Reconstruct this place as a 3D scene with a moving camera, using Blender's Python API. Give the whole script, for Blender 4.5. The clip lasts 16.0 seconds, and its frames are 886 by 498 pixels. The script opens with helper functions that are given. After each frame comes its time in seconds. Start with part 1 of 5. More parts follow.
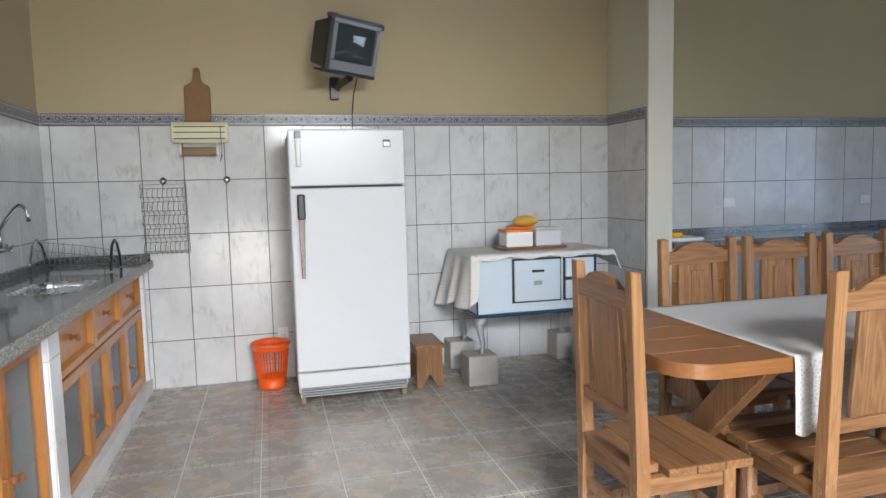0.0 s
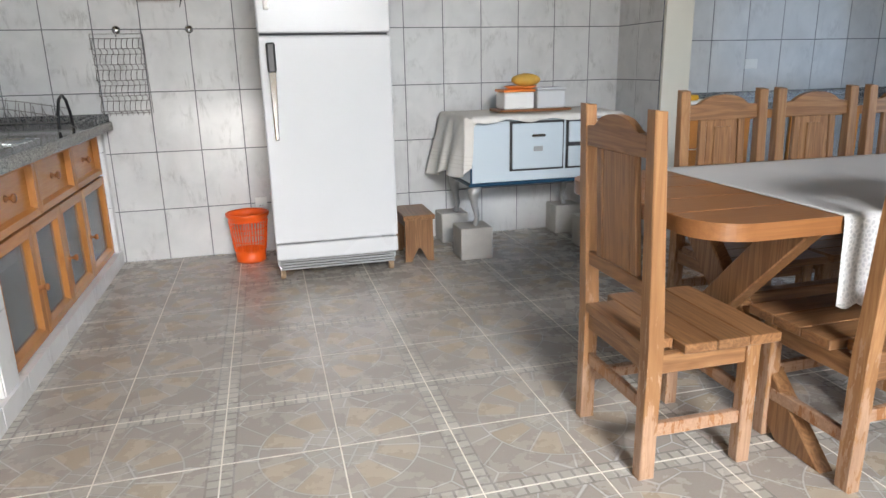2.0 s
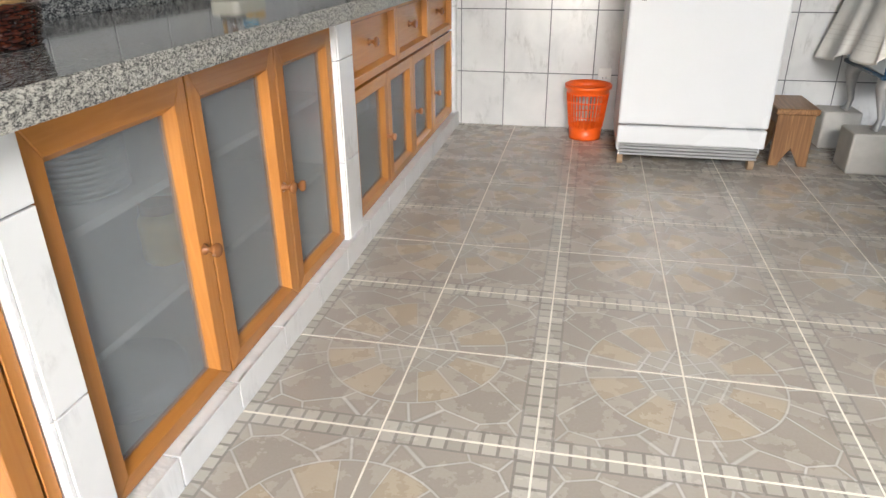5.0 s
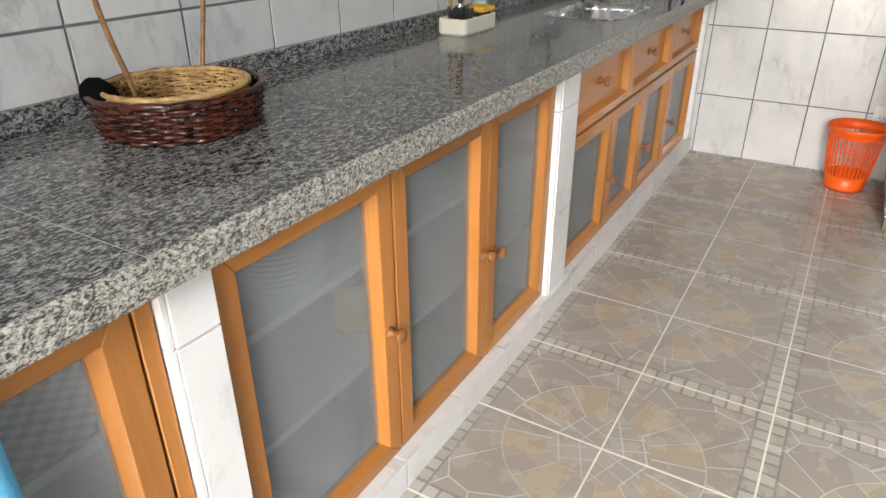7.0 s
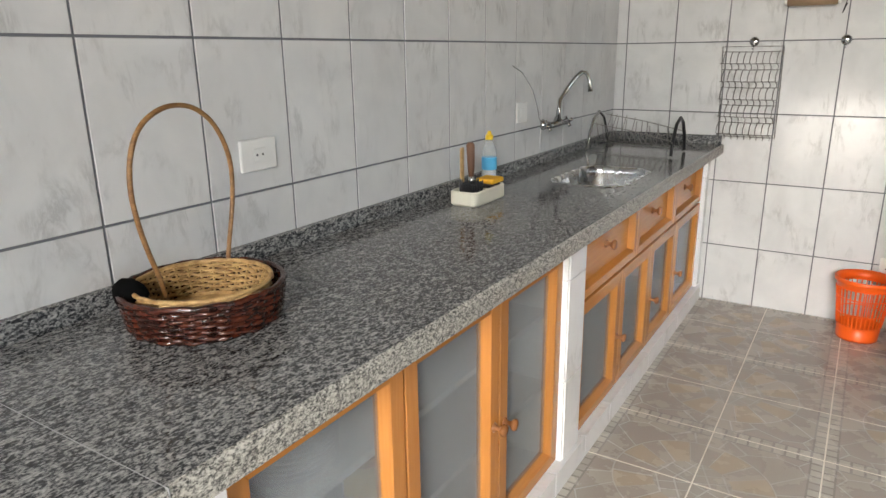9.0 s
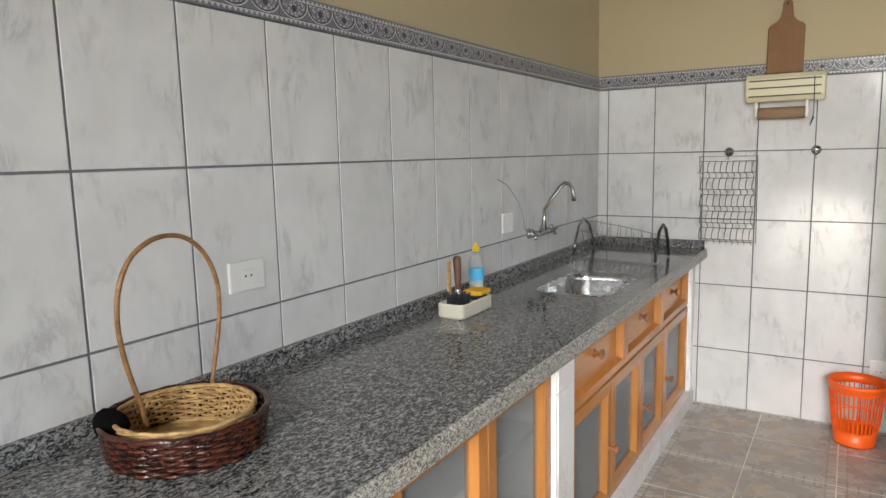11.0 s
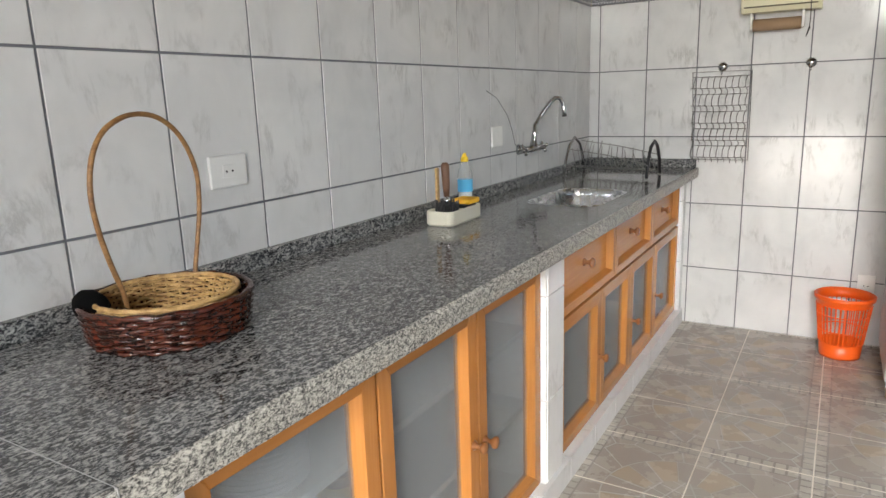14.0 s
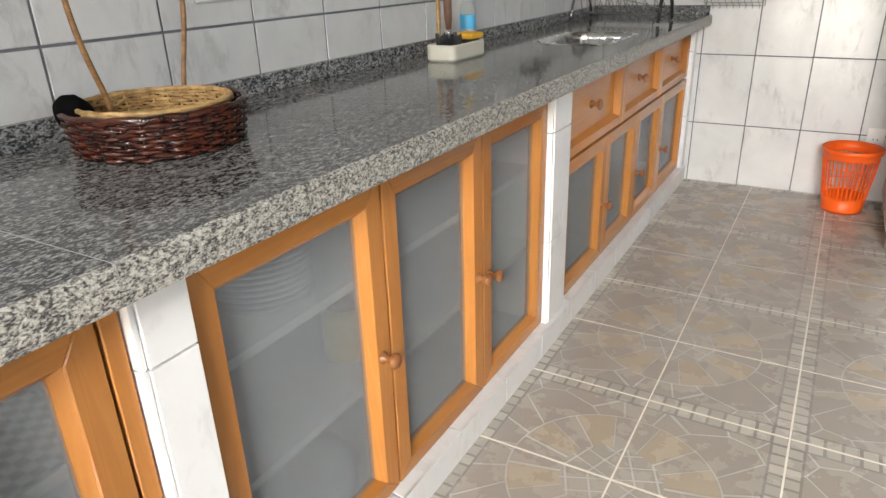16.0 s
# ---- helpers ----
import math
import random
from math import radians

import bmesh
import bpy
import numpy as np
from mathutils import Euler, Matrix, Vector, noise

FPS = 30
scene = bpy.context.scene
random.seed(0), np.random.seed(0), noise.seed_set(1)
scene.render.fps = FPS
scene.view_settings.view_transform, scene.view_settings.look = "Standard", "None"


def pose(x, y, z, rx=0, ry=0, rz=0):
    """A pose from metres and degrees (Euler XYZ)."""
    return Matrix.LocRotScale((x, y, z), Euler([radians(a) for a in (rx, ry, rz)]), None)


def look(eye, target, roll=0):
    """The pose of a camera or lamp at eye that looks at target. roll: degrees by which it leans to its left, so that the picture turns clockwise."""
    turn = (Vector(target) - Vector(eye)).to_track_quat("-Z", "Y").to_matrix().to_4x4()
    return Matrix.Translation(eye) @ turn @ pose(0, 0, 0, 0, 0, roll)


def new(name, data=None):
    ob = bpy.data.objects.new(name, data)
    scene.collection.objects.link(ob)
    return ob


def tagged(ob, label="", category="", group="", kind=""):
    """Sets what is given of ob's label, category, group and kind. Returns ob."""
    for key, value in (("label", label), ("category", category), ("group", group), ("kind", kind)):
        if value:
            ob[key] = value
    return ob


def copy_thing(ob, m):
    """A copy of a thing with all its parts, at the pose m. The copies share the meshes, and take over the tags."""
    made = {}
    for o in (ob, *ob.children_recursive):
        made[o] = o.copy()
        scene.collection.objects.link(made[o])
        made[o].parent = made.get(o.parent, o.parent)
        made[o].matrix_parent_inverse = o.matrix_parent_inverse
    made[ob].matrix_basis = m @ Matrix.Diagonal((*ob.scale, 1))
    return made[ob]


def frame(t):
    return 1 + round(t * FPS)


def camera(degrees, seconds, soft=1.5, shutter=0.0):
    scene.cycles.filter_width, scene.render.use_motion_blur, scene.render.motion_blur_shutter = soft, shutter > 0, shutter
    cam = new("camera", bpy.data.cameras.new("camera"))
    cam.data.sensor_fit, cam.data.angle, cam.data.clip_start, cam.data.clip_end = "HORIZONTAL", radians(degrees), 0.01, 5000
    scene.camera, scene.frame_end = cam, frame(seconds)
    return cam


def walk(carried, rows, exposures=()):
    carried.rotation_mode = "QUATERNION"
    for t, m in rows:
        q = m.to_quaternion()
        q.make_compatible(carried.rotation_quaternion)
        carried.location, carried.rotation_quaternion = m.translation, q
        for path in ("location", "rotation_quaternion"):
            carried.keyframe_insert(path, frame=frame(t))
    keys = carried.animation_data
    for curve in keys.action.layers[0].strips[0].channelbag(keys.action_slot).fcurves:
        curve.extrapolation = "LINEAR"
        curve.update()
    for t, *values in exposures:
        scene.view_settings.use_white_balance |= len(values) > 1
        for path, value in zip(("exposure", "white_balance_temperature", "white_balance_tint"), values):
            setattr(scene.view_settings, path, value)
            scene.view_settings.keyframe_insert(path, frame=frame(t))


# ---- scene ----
cam = camera(67.1, 16.0)
PATH = [
    (0, (1.390, 0.203, 1.322), (1.905, 2.192, 1.132), -1.4),
    (0.5, (1.407, 0.274, 1.281), (1.917, 2.254, 1.010), -1.4),
    (1, (1.434, 0.376, 1.218), (1.941, 2.344, 0.861), -1.3),
    (1.5, (1.457, 0.460, 1.184), (1.961, 2.403, 0.710), -1.3),
    (2, (1.516, 0.529, 1.164), (2.014, 2.456, 0.620), -1.2),
    (2.5, (1.554, 0.571, 1.132), (2.017, 2.496, 0.553), -1.2),
    (3, (1.519, 0.618, 1.128), (1.802, 2.565, 0.509), -0.9),
    (3.5, (1.490, 0.679, 1.085), (1.536, 2.635, 0.433), -1.0),
    (4, (1.455, 0.736, 1.047), (1.339, 2.665, 0.323), -0.7),
    (4.2, (1.439, 0.768, 1.024), (1.250, 2.679, 0.271), -0.7),
    (6.3, (1.234, 1.062, 1.149), (0.539, 2.749, 0.187), -0.6),
    (6.5, (1.254, 1.093, 1.161), (0.477, 2.752, 0.212), -0.7),
    (7, (1.259, 1.132, 1.237), (0.308, 2.706, 0.302), -0.4),
    (7.5, (1.245, 1.144, 1.273), (0.245, 2.727, 0.407), -0.5),
    (8, (1.253, 1.144, 1.310), (0.225, 2.754, 0.531), -0.6),
    (8.5, (1.253, 1.142, 1.344), (0.208, 2.790, 0.676), -0.8),
    (9, (1.261, 1.139, 1.370), (0.205, 2.813, 0.792), -0.8),
    (9.5, (1.273, 1.141, 1.397), (0.213, 2.840, 0.904), -1.0),
    (10, (1.271, 1.136, 1.418), (0.212, 2.857, 0.997), -0.9),
    (10.2, (1.272, 1.136, 1.428), (0.212, 2.863, 1.036), -1.0),
    (12.3, (1.303, 1.148, 1.403), (0.237, 2.902, 1.198), -1.7),
    (12.5, (1.295, 1.148, 1.391), (0.236, 2.905, 1.183), -1.7),
    (13, (1.291, 1.151, 1.351), (0.238, 2.902, 1.072), -1.8),
    (13.5, (1.290, 1.153, 1.329), (0.244, 2.894, 0.969), -1.7),
    (14, (1.285, 1.153, 1.295), (0.252, 2.879, 0.842), -1.9),
    (14.5, (1.279, 1.154, 1.270), (0.260, 2.861, 0.719), -1.8),
    (15, (1.268, 1.166, 1.224), (0.264, 2.849, 0.584), -2.0),
    (15.5, (1.261, 1.163, 1.200), (0.270, 2.820, 0.472), -1.9),
    (16, (1.249, 1.160, 1.163), (0.278, 2.791, 0.355), -1.9),
]
BASE_STOPS = 4.1
EXPOSURES = [(t, BASE_STOPS + e, kelvin, 10) for t, e, kelvin in (
    (0.0, -0.35, 6300), (1.0, -0.35, 6350), (2.0, -0.33, 6450), (4.0, -0.22, 6700), (7.0, -0.12, 6900), (9.0, -0.15, 6950), (10.0, -0.15, 6900), (12.5, -0.12, 6750), (14.0, -0.12, 6800), (16.0, -0.12, 6950))]
walk(cam, [(t, look(eye, target, roll)) for t, eye, target, roll in PATH], EXPOSURES)

# ---------------------------------------------------------------- light
world = bpy.data.worlds.new("sky")
scene.world = world
world.use_nodes = True
_sky = world.node_tree.nodes.new("ShaderNodeTexSky")
_sky.sky_type = "NISHITA"
_sky.sun_disc = False
_sky.sun_elevation, _sky.sun_rotation = radians(46), radians(166)
world.node_tree.links.new(_sky.outputs[0], world.node_tree.nodes["Background"].inputs[0])
world.node_tree.nodes["Background"].inputs[1].default_value = 0.06
sun_data = bpy.data.lights.new("sun", "SUN")
sun_data.energy, sun_data.angle, sun_data.color = 2.2, radians(0.5), (1.0, 0.95, 0.86)
sun = new("sun", sun_data)
sun.matrix_world = look((1.1, -7.0, 6.5), (0.95, -1.2, 0))


def window_lamp(name, x, y, z, rx, rz, w, h, power, colour, spread=180):
    """Daylight standing in a window's or a door's opening; rx tips it down from the level."""
    d = bpy.data.lights.new(name, "AREA")
    d.shape, d.size, d.size_y, d.energy, d.color = "RECTANGLE", w, h, power, colour
    d.spread = radians(spread)
    ob = new(name, d)
    ob.matrix_world = pose(x, y, z, rx, 0, rz)
    return ob


SKYCOL = (0.95, 1.0, 1.05)
window_lamp("daylight_door_leaf_a", 0.53, -1.93, 0.36, 80, 5, 0.42, 0.70, 0.58, (1.0, 0.96, 0.91), 100)
window_lamp("daylight_door_leaf_b", 1.15, -1.93, 0.36, 80, 5, 0.62, 0.70, 1.08, (1.0, 0.96, 0.91), 100)
window_lamp("daylight_window_a", 2.23, -1.90, 2.45, 60, 4, 1.4, 0.7, 5.4, (1.0, 1.0, 1.0), 76)
window_lamp("daylight_window_b", 5.6, -1.90, 2.40, 50, 0, 1.6, 0.7, 0.9, SKYCOL, 100)
window_lamp("daylight_side", 8.52, 1.2, 1.5, 78, 90, 2.4, 1.2, 3.8, (0.68, 0.92, 1.25))

# ---------------------------------------------------------------- mesh helpers
BASE = {}


def thing(name, label, category, base=(0, 0, 0), group="", kind=""):
    ob = new(name)
    ob.empty_display_size = 0.05
    ob.location = base
    BASE[ob] = Vector(base)
    return tagged(ob, label, category, group, kind)


def part(name, bm, material, parent=None, label="", smooth=False):
    """Link a bmesh, given in world places, as one mesh object under parent."""
    root = parent
    while root is not None and root.parent is not None:
        root = root.parent
    if root in BASE:
        bmesh.ops.translate(bm, verts=bm.verts, vec=-BASE[root])
    bmesh.ops.recalc_face_normals(bm, faces=bm.faces)
    me = bpy.data.meshes.new(name)
    bm.to_mesh(me)
    bm.free()
    me.materials.append(material)
    if smooth:
        for p in me.polygons:
            p.use_smooth = True
    ob = new(name, me)
    if parent is not None:
        ob.parent = parent
    if label:
        ob["label"] = label
    return ob


def box(x0, x1, y0, y1, z0, z1, bev=0.0, bm=None, seg=1):
    bm = bm or bmesh.new()
    v = [bm.verts.new(p) for p in ((x0, y0, z0), (x1, y0, z0), (x1, y1, z0), (x0, y1, z0),
                                   (x0, y0, z1), (x1, y0, z1), (x1, y1, z1), (x0, y1, z1))]
    f = [bm.faces.new([v[i] for i in q]) for q in ((0, 3, 2, 1), (4, 5, 6, 7), (0, 1, 5, 4), (1, 2, 6, 5), (2, 3, 7, 6), (3, 0, 4, 7))]
    if bev:
        edges = list({e for q in f for e in q.edges})
        bmesh.ops.bevel(bm, geom=edges, offset=bev, segments=seg, affect="EDGES", profile=0.5)
    return bm


def prism(outline, axis, a, b, bev=0.0, bm=None, seg=1):
    """Extrude a 2D outline along an axis from a to b. The outline is (y, z), (x, z) or (x, y)."""
    bm = bm or bmesh.new()

    def place(p, d):
        return {"x": (d, p[0], p[1]), "y": (p[0], d, p[1]), "z": (p[0], p[1], d)}[axis]
    lo = [bm.verts.new(place(p, a)) for p in outline]
    hi = [bm.verts.new(place(p, b)) for p in outline]
    n = len(outline)
    fs = [bm.faces.new(lo), bm.faces.new(hi[::-1])]
    for i in range(n):
        fs.append(bm.faces.new([lo[i], hi[i], hi[(i + 1) % n], lo[(i + 1) % n]]))
    if bev:
        edges = list(fs[0].edges) + list(fs[1].edges)
        bmesh.ops.bevel(bm, geom=edges, offset=bev, segments=seg, affect="EDGES", profile=0.5)
    return bm


def tube(points, r, n=8, bm=None, closed=False):
    """Sweep a circle along points; r may be one radius or one per point."""
    bm = bm or bmesh.new()
    pts = [Vector(p) for p in points]
    rings = []
    up = Vector((0.31, 0.17, 0.93))
    for i, p in enumerate(pts):
        if closed:
            d = pts[(i + 1) % len(pts)] - pts[i - 1]
        else:
            d = pts[min(i + 1, len(pts) - 1)] - pts[max(i - 1, 0)]
        d.normalize()
        s = d.cross(up)
        if s.length < 0.05:
            s = d.cross(Vector((1, 0, 0)))
        s.normalize()
        t = s.cross(d)
        rr = r[i] if isinstance(r, (list, tuple)) else r
        rings.append([bm.verts.new(p + rr * (math.cos(k * math.tau / n) * s + math.sin(k * math.tau / n) * t)) for k in range(n)])
    m = len(rings)
    for i in range(m if closed else m - 1):
        a, b = rings[i], rings[(i + 1) % m]
        for k in range(n):
            bm.faces.new([a[k], a[(k + 1) % n], b[(k + 1) % n], b[k]])
    if not closed:
        bm.faces.new(rings[0][::-1])
        bm.faces.new(rings[-1])
    return bm


def lathe(profile, cx, cy, n=24, bm=None, sx=1.0, sy=1.0):
    """Turn (radius, z) pairs round an upright axis; the ends close where the radius is 0."""
    bm = bm or bmesh.new()
    rings = []
    for r, z in profile:
        if r < 1e-5:
            rings.append([bm.verts.new((cx, cy, z))])
        else:
            rings.append([bm.verts.new((cx + sx * r * math.cos(k * math.tau / n), cy + sy * r * math.sin(k * math.tau / n), z)) for k in range(n)])
    for a, b in zip(rings, rings[1:]):
        for k in range(n):
            q = [a[k % len(a)], a[(k + 1) % len(a)], b[(k + 1) % len(b)], b[k % len(b)]]
            q = list(dict.fromkeys(q))
            if len(q) > 2:
                bm.faces.new(q)
    return bm


def arc(cx, cy, r, a0, a1, n):
    return [(cx + r * math.cos(radians(a0 + (a1 - a0) * i / n)), cy + r * math.sin(radians(a0 + (a1 - a0) * i / n))) for i in range(n + 1)]


def rounded(x0, x1, y0, y1, r, n=5):
    return arc(x1 - r, y0 + r, r, -90, 0, n) + arc(x1 - r, y1 - r, r, 0, 90, n) + arc(x0 + r, y1 - r, r, 90, 180, n) + arc(x0 + r, y0 + r, r, 180, 270, n)


# ---------------------------------------------------------------- material helpers
class Mat:
    """A node material with short ways to wire it."""

    def __init__(self, name, rough=0.5, metal=0.0, spec=0.5):
        self.m = bpy.data.materials.new(name)
        self.m.use_nodes = True
        self.t = self.m.node_tree
        self.b = self.t.nodes["Principled BSDF"]
        self.b.inputs["Roughness"].default_value = rough
        self.b.inputs["Metallic"].default_value = metal
        self.b.inputs["Specular IOR Level"].default_value = spec

    def node(self, kind, **values):
        n = self.t.nodes.new(kind)
        for k, v in values.items():
            self.put(n.inputs[k], v)
        return n

    def put(self, socket, v):
        if isinstance(v, bpy.types.NodeSocket):
            self.t.links.new(v, socket)
        else:
            socket.default_value = v

    def math(self, op, a, b=0.0, c=0.0):
        n = self.t.nodes.new("ShaderNodeMath")
        n.operation = op
        for s, v in zip(n.inputs, (a, b, c)):
            self.put(s, v)
        return n.outputs[0]

    def coords(self, scale=(1, 1, 1), space="Object", shift=None):
        c = self.t.nodes.new("ShaderNodeTexCoord").outputs[space] if space != "World" else self.t.nodes.new("ShaderNodeNewGeometry").outputs["Position"]
        n = self.t.nodes.new("ShaderNodeMapping")
        self.put(n.inputs["Vector"], c)
        n.inputs["Scale"].default_value = scale
        if shift is not None:
            self.put(n.inputs["Location"], shift)
        return n.outputs[0]

    def chance(self, k=50.0):
        """A shift of its own for every object."""
        r = self.t.nodes.new("ShaderNodeObjectInfo").outputs["Random"]
        n = self.t.nodes.new("ShaderNodeCombineXYZ")
        for i, f in enumerate((k, k * 1.7, k * 0.6)):
            self.put(n.inputs[i], self.math("MULTIPLY", r, f))
        return n.outputs[0]

    def noise(self, vec, scale, detail=3.0, rough=0.5, distort=0.0):
        n = self.node("ShaderNodeTexNoise", Vector=vec, Scale=scale, Detail=detail, Roughness=rough, Distortion=distort)
        return n.outputs["Fac"]

    def voronoi(self, vec, scale, feature="F1"):
        n = self.t.nodes.new("ShaderNodeTexVoronoi")
        n.feature = feature
        self.put(n.inputs["Vector"], vec)
        n.inputs["Scale"].default_value = scale
        return n

    def ramp(self, fac, *stops):
        n = self.t.nodes.new("ShaderNodeValToRGB")
        self.put(n.inputs[0], fac)
        e = n.color_ramp.elements
        while len(e) < len(stops):
            e.new(0.5)
        for el, (p, c) in zip(e, stops):
            el.position = p
            el.color = (*c, 1) if len(c) == 3 else c
        return n.outputs[0]

    def mix(self, fac, a, b):
        n = self.t.nodes.new("ShaderNodeMix")
        n.data_type = "RGBA"
        self.put(n.inputs["Factor"], fac)
        self.put(n.inputs["A"], a if isinstance(a, bpy.types.NodeSocket) else (*a, 1))
        self.put(n.inputs["B"], b if isinstance(b, bpy.types.NodeSocket) else (*b, 1))
        return n.outputs["Result"]

    def colour(self, c):
        self.put(self.b.inputs["Base Color"], c if isinstance(c, bpy.types.NodeSocket) else (*c, 1))
        return self

    def rough(self, v):
        self.put(self.b.inputs["Roughness"], v)
        return self

    def bump(self, height, strength=0.3, distance=0.002):
        n = self.node("ShaderNodeBump", Height=height, Strength=strength, Distance=distance)
        self.put(self.b.inputs["Normal"], n.outputs[0])
        return self


def grey(v):
    return (v, v, v)


def plain(name, col, rough=0.5, metal=0.0, vary=0.06, scale=30.0, bump=0.0, spec=0.5):
    m = Mat(name, rough, metal, spec)
    n = m.noise(m.coords(), scale, 4)
    m.colour(m.mix(n, tuple(c * (1 - vary) for c in col), tuple(min(1, c * (1 + vary)) for c in col)))
    m.rough(m.math("MULTIPLY_ADD", m.noise(m.coords(), scale * 0.3), 0.12, rough - 0.06))
    if bump:
        m.bump(m.noise(m.coords(), scale * 3, 3), bump, 0.002)
    return m.m


def wood(name, dark, light, axis, rough=0.38, scale=1.0, gloss_vary=0.15, figure=1.0, peeled=0.0):
    """Planed wood whose grain runs along an axis."""
    m = Mat(name, rough)
    k = {"x": (0.9, 14, 14), "y": (14, 0.9, 14), "z": (14, 14, 0.9)}[axis]
    v = m.coords(tuple(scale * a for a in k), shift=m.chance(9.0))
    big = m.noise(v, 1.1, 3, 0.55, 0.9)
    rings = m.math("MULTIPLY", m.math("PINGPONG", m.math("MULTIPLY", big, 7.0), 0.5), 2.0)
    fine = m.noise(v, 9.0, 4, 0.65, 0.2)
    f = m.math("ADD", m.math("MULTIPLY", rings, 0.34 * figure), m.math("ADD", m.math("MULTIPLY", fine, 0.14 + 0.36 * figure), 0.10 + 0.36 * (1 - figure)))
    col = m.ramp(f, (0.18, dark), (0.55, tuple((a + b) / 2 for a, b in zip(dark, light))), (0.85, light))
    tone = m.t.nodes.new("ShaderNodeObjectInfo").outputs["Random"]
    hsv = m.node("ShaderNodeHueSaturation", Color=col, Value=m.math("MULTIPLY_ADD", tone, 0.3, 0.85))
    patch = m.noise(m.coords(shift=m.chance()), 5.0, 3)
    final = m.mix(m.math("MULTIPLY", patch, 0.35), hsv.outputs[0], tuple(c * 0.75 for c in dark))
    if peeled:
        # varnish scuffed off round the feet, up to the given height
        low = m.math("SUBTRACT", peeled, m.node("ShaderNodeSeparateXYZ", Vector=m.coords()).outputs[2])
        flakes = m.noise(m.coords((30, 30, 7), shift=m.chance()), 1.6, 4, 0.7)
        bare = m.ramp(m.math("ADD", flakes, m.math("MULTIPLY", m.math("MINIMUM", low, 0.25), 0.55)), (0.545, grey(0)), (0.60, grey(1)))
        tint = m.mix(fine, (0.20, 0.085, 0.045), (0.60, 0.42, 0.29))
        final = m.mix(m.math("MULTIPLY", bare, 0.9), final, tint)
    m.colour(final)
    m.rough(m.math("MULTIPLY_ADD", fine, gloss_vary, rough - 0.07))
    m.bump(fine, 0.25, 0.0012)
    return m.m


# ---------------------------------------------------------------- materials
def wall_tile_material(name, lo, hi, vein):
    m = Mat(name, 0.14, spec=0.2)
    v = m.coords(shift=m.chance(40.0))
    cloud = m.noise(v, 5.0, 4, 0.55, 0.6)
    base = m.mix(m.ramp(cloud, (0.3, grey(0)), (0.75, grey(1))), lo, hi)
    slant = m.t.nodes.new("ShaderNodeMapping")
    m.put(slant.inputs["Vector"], m.coords(shift=m.chance(60.0)))
    slant.inputs["Rotation"].default_value = (0.0, 0.55, 0.0)
    slant.inputs["Scale"].default_value = (11.0, 11.0, 3.6)
    n1 = m.noise(slant.outputs[0], 1.0, 6, 0.66, 0.45)
    line = m.math("SUBTRACT", 1.0, m.math("MULTIPLY", m.math("ABSOLUTE", m.math("SUBTRACT", n1, 0.5)), 15.0))
    mask = m.ramp(m.noise(v, 7.0, 3), (0.50, grey(0)), (0.68, grey(1)))
    fac = m.math("MULTIPLY", m.math("POWER", m.math("MAXIMUM", line, 0.0), 1.5), m.math("MULTIPLY", mask, 0.5))
    smudge = m.ramp(m.noise(slant.outputs[0], 0.6, 4, 0.6, 0.3), (0.55, grey(0)), (0.75, grey(1)))
    base = m.mix(m.math("MULTIPLY", smudge, 0.14), base, vein)
    m.colour(m.mix(fac, base, vein))
    m.rough(m.math("MULTIPLY_ADD", cloud, 0.08, 0.07))
    m.bump(m.noise(m.coords(shift=m.chance()), 9.0, 2), 0.06, 0.004)
    return m.m


TILE = wall_tile_material("glazed_wall_tile", (0.57, 0.575, 0.58), (0.67, 0.67, 0.665), (0.30, 0.30, 0.30))
TILE_R = wall_tile_material("glazed_wall_tile_room", (0.57, 0.575, 0.58), (0.67, 0.67, 0.67), (0.44, 0.44, 0.45))
TILE_P = wall_tile_material("white_plinth_tile", (0.77, 0.78, 0.785), (0.84, 0.845, 0.845), (0.5, 0.5, 0.5))
GROUT = plain("grey_grout", (0.14, 0.145, 0.16), 0.8)
GROUT_W = plain("white_grout", (0.62, 0.61, 0.58), 0.8)
GROUT_F = plain("cream_floor_grout", (0.84, 0.80, 0.72), 0.7, vary=0.08, scale=9)
PAINT = plain("beige_wall_paint", (0.47, 0.395, 0.25), 0.75, vary=0.05, scale=2.5, bump=0.12)
PAINT_COL = plain("cream_pillar_paint", (0.66, 0.63, 0.54), 0.7, vary=0.05, scale=3, bump=0.1)
CEIL = plain("brown_ceiling_boards", (0.13, 0.085, 0.05), 0.7, vary=0.12, scale=3)


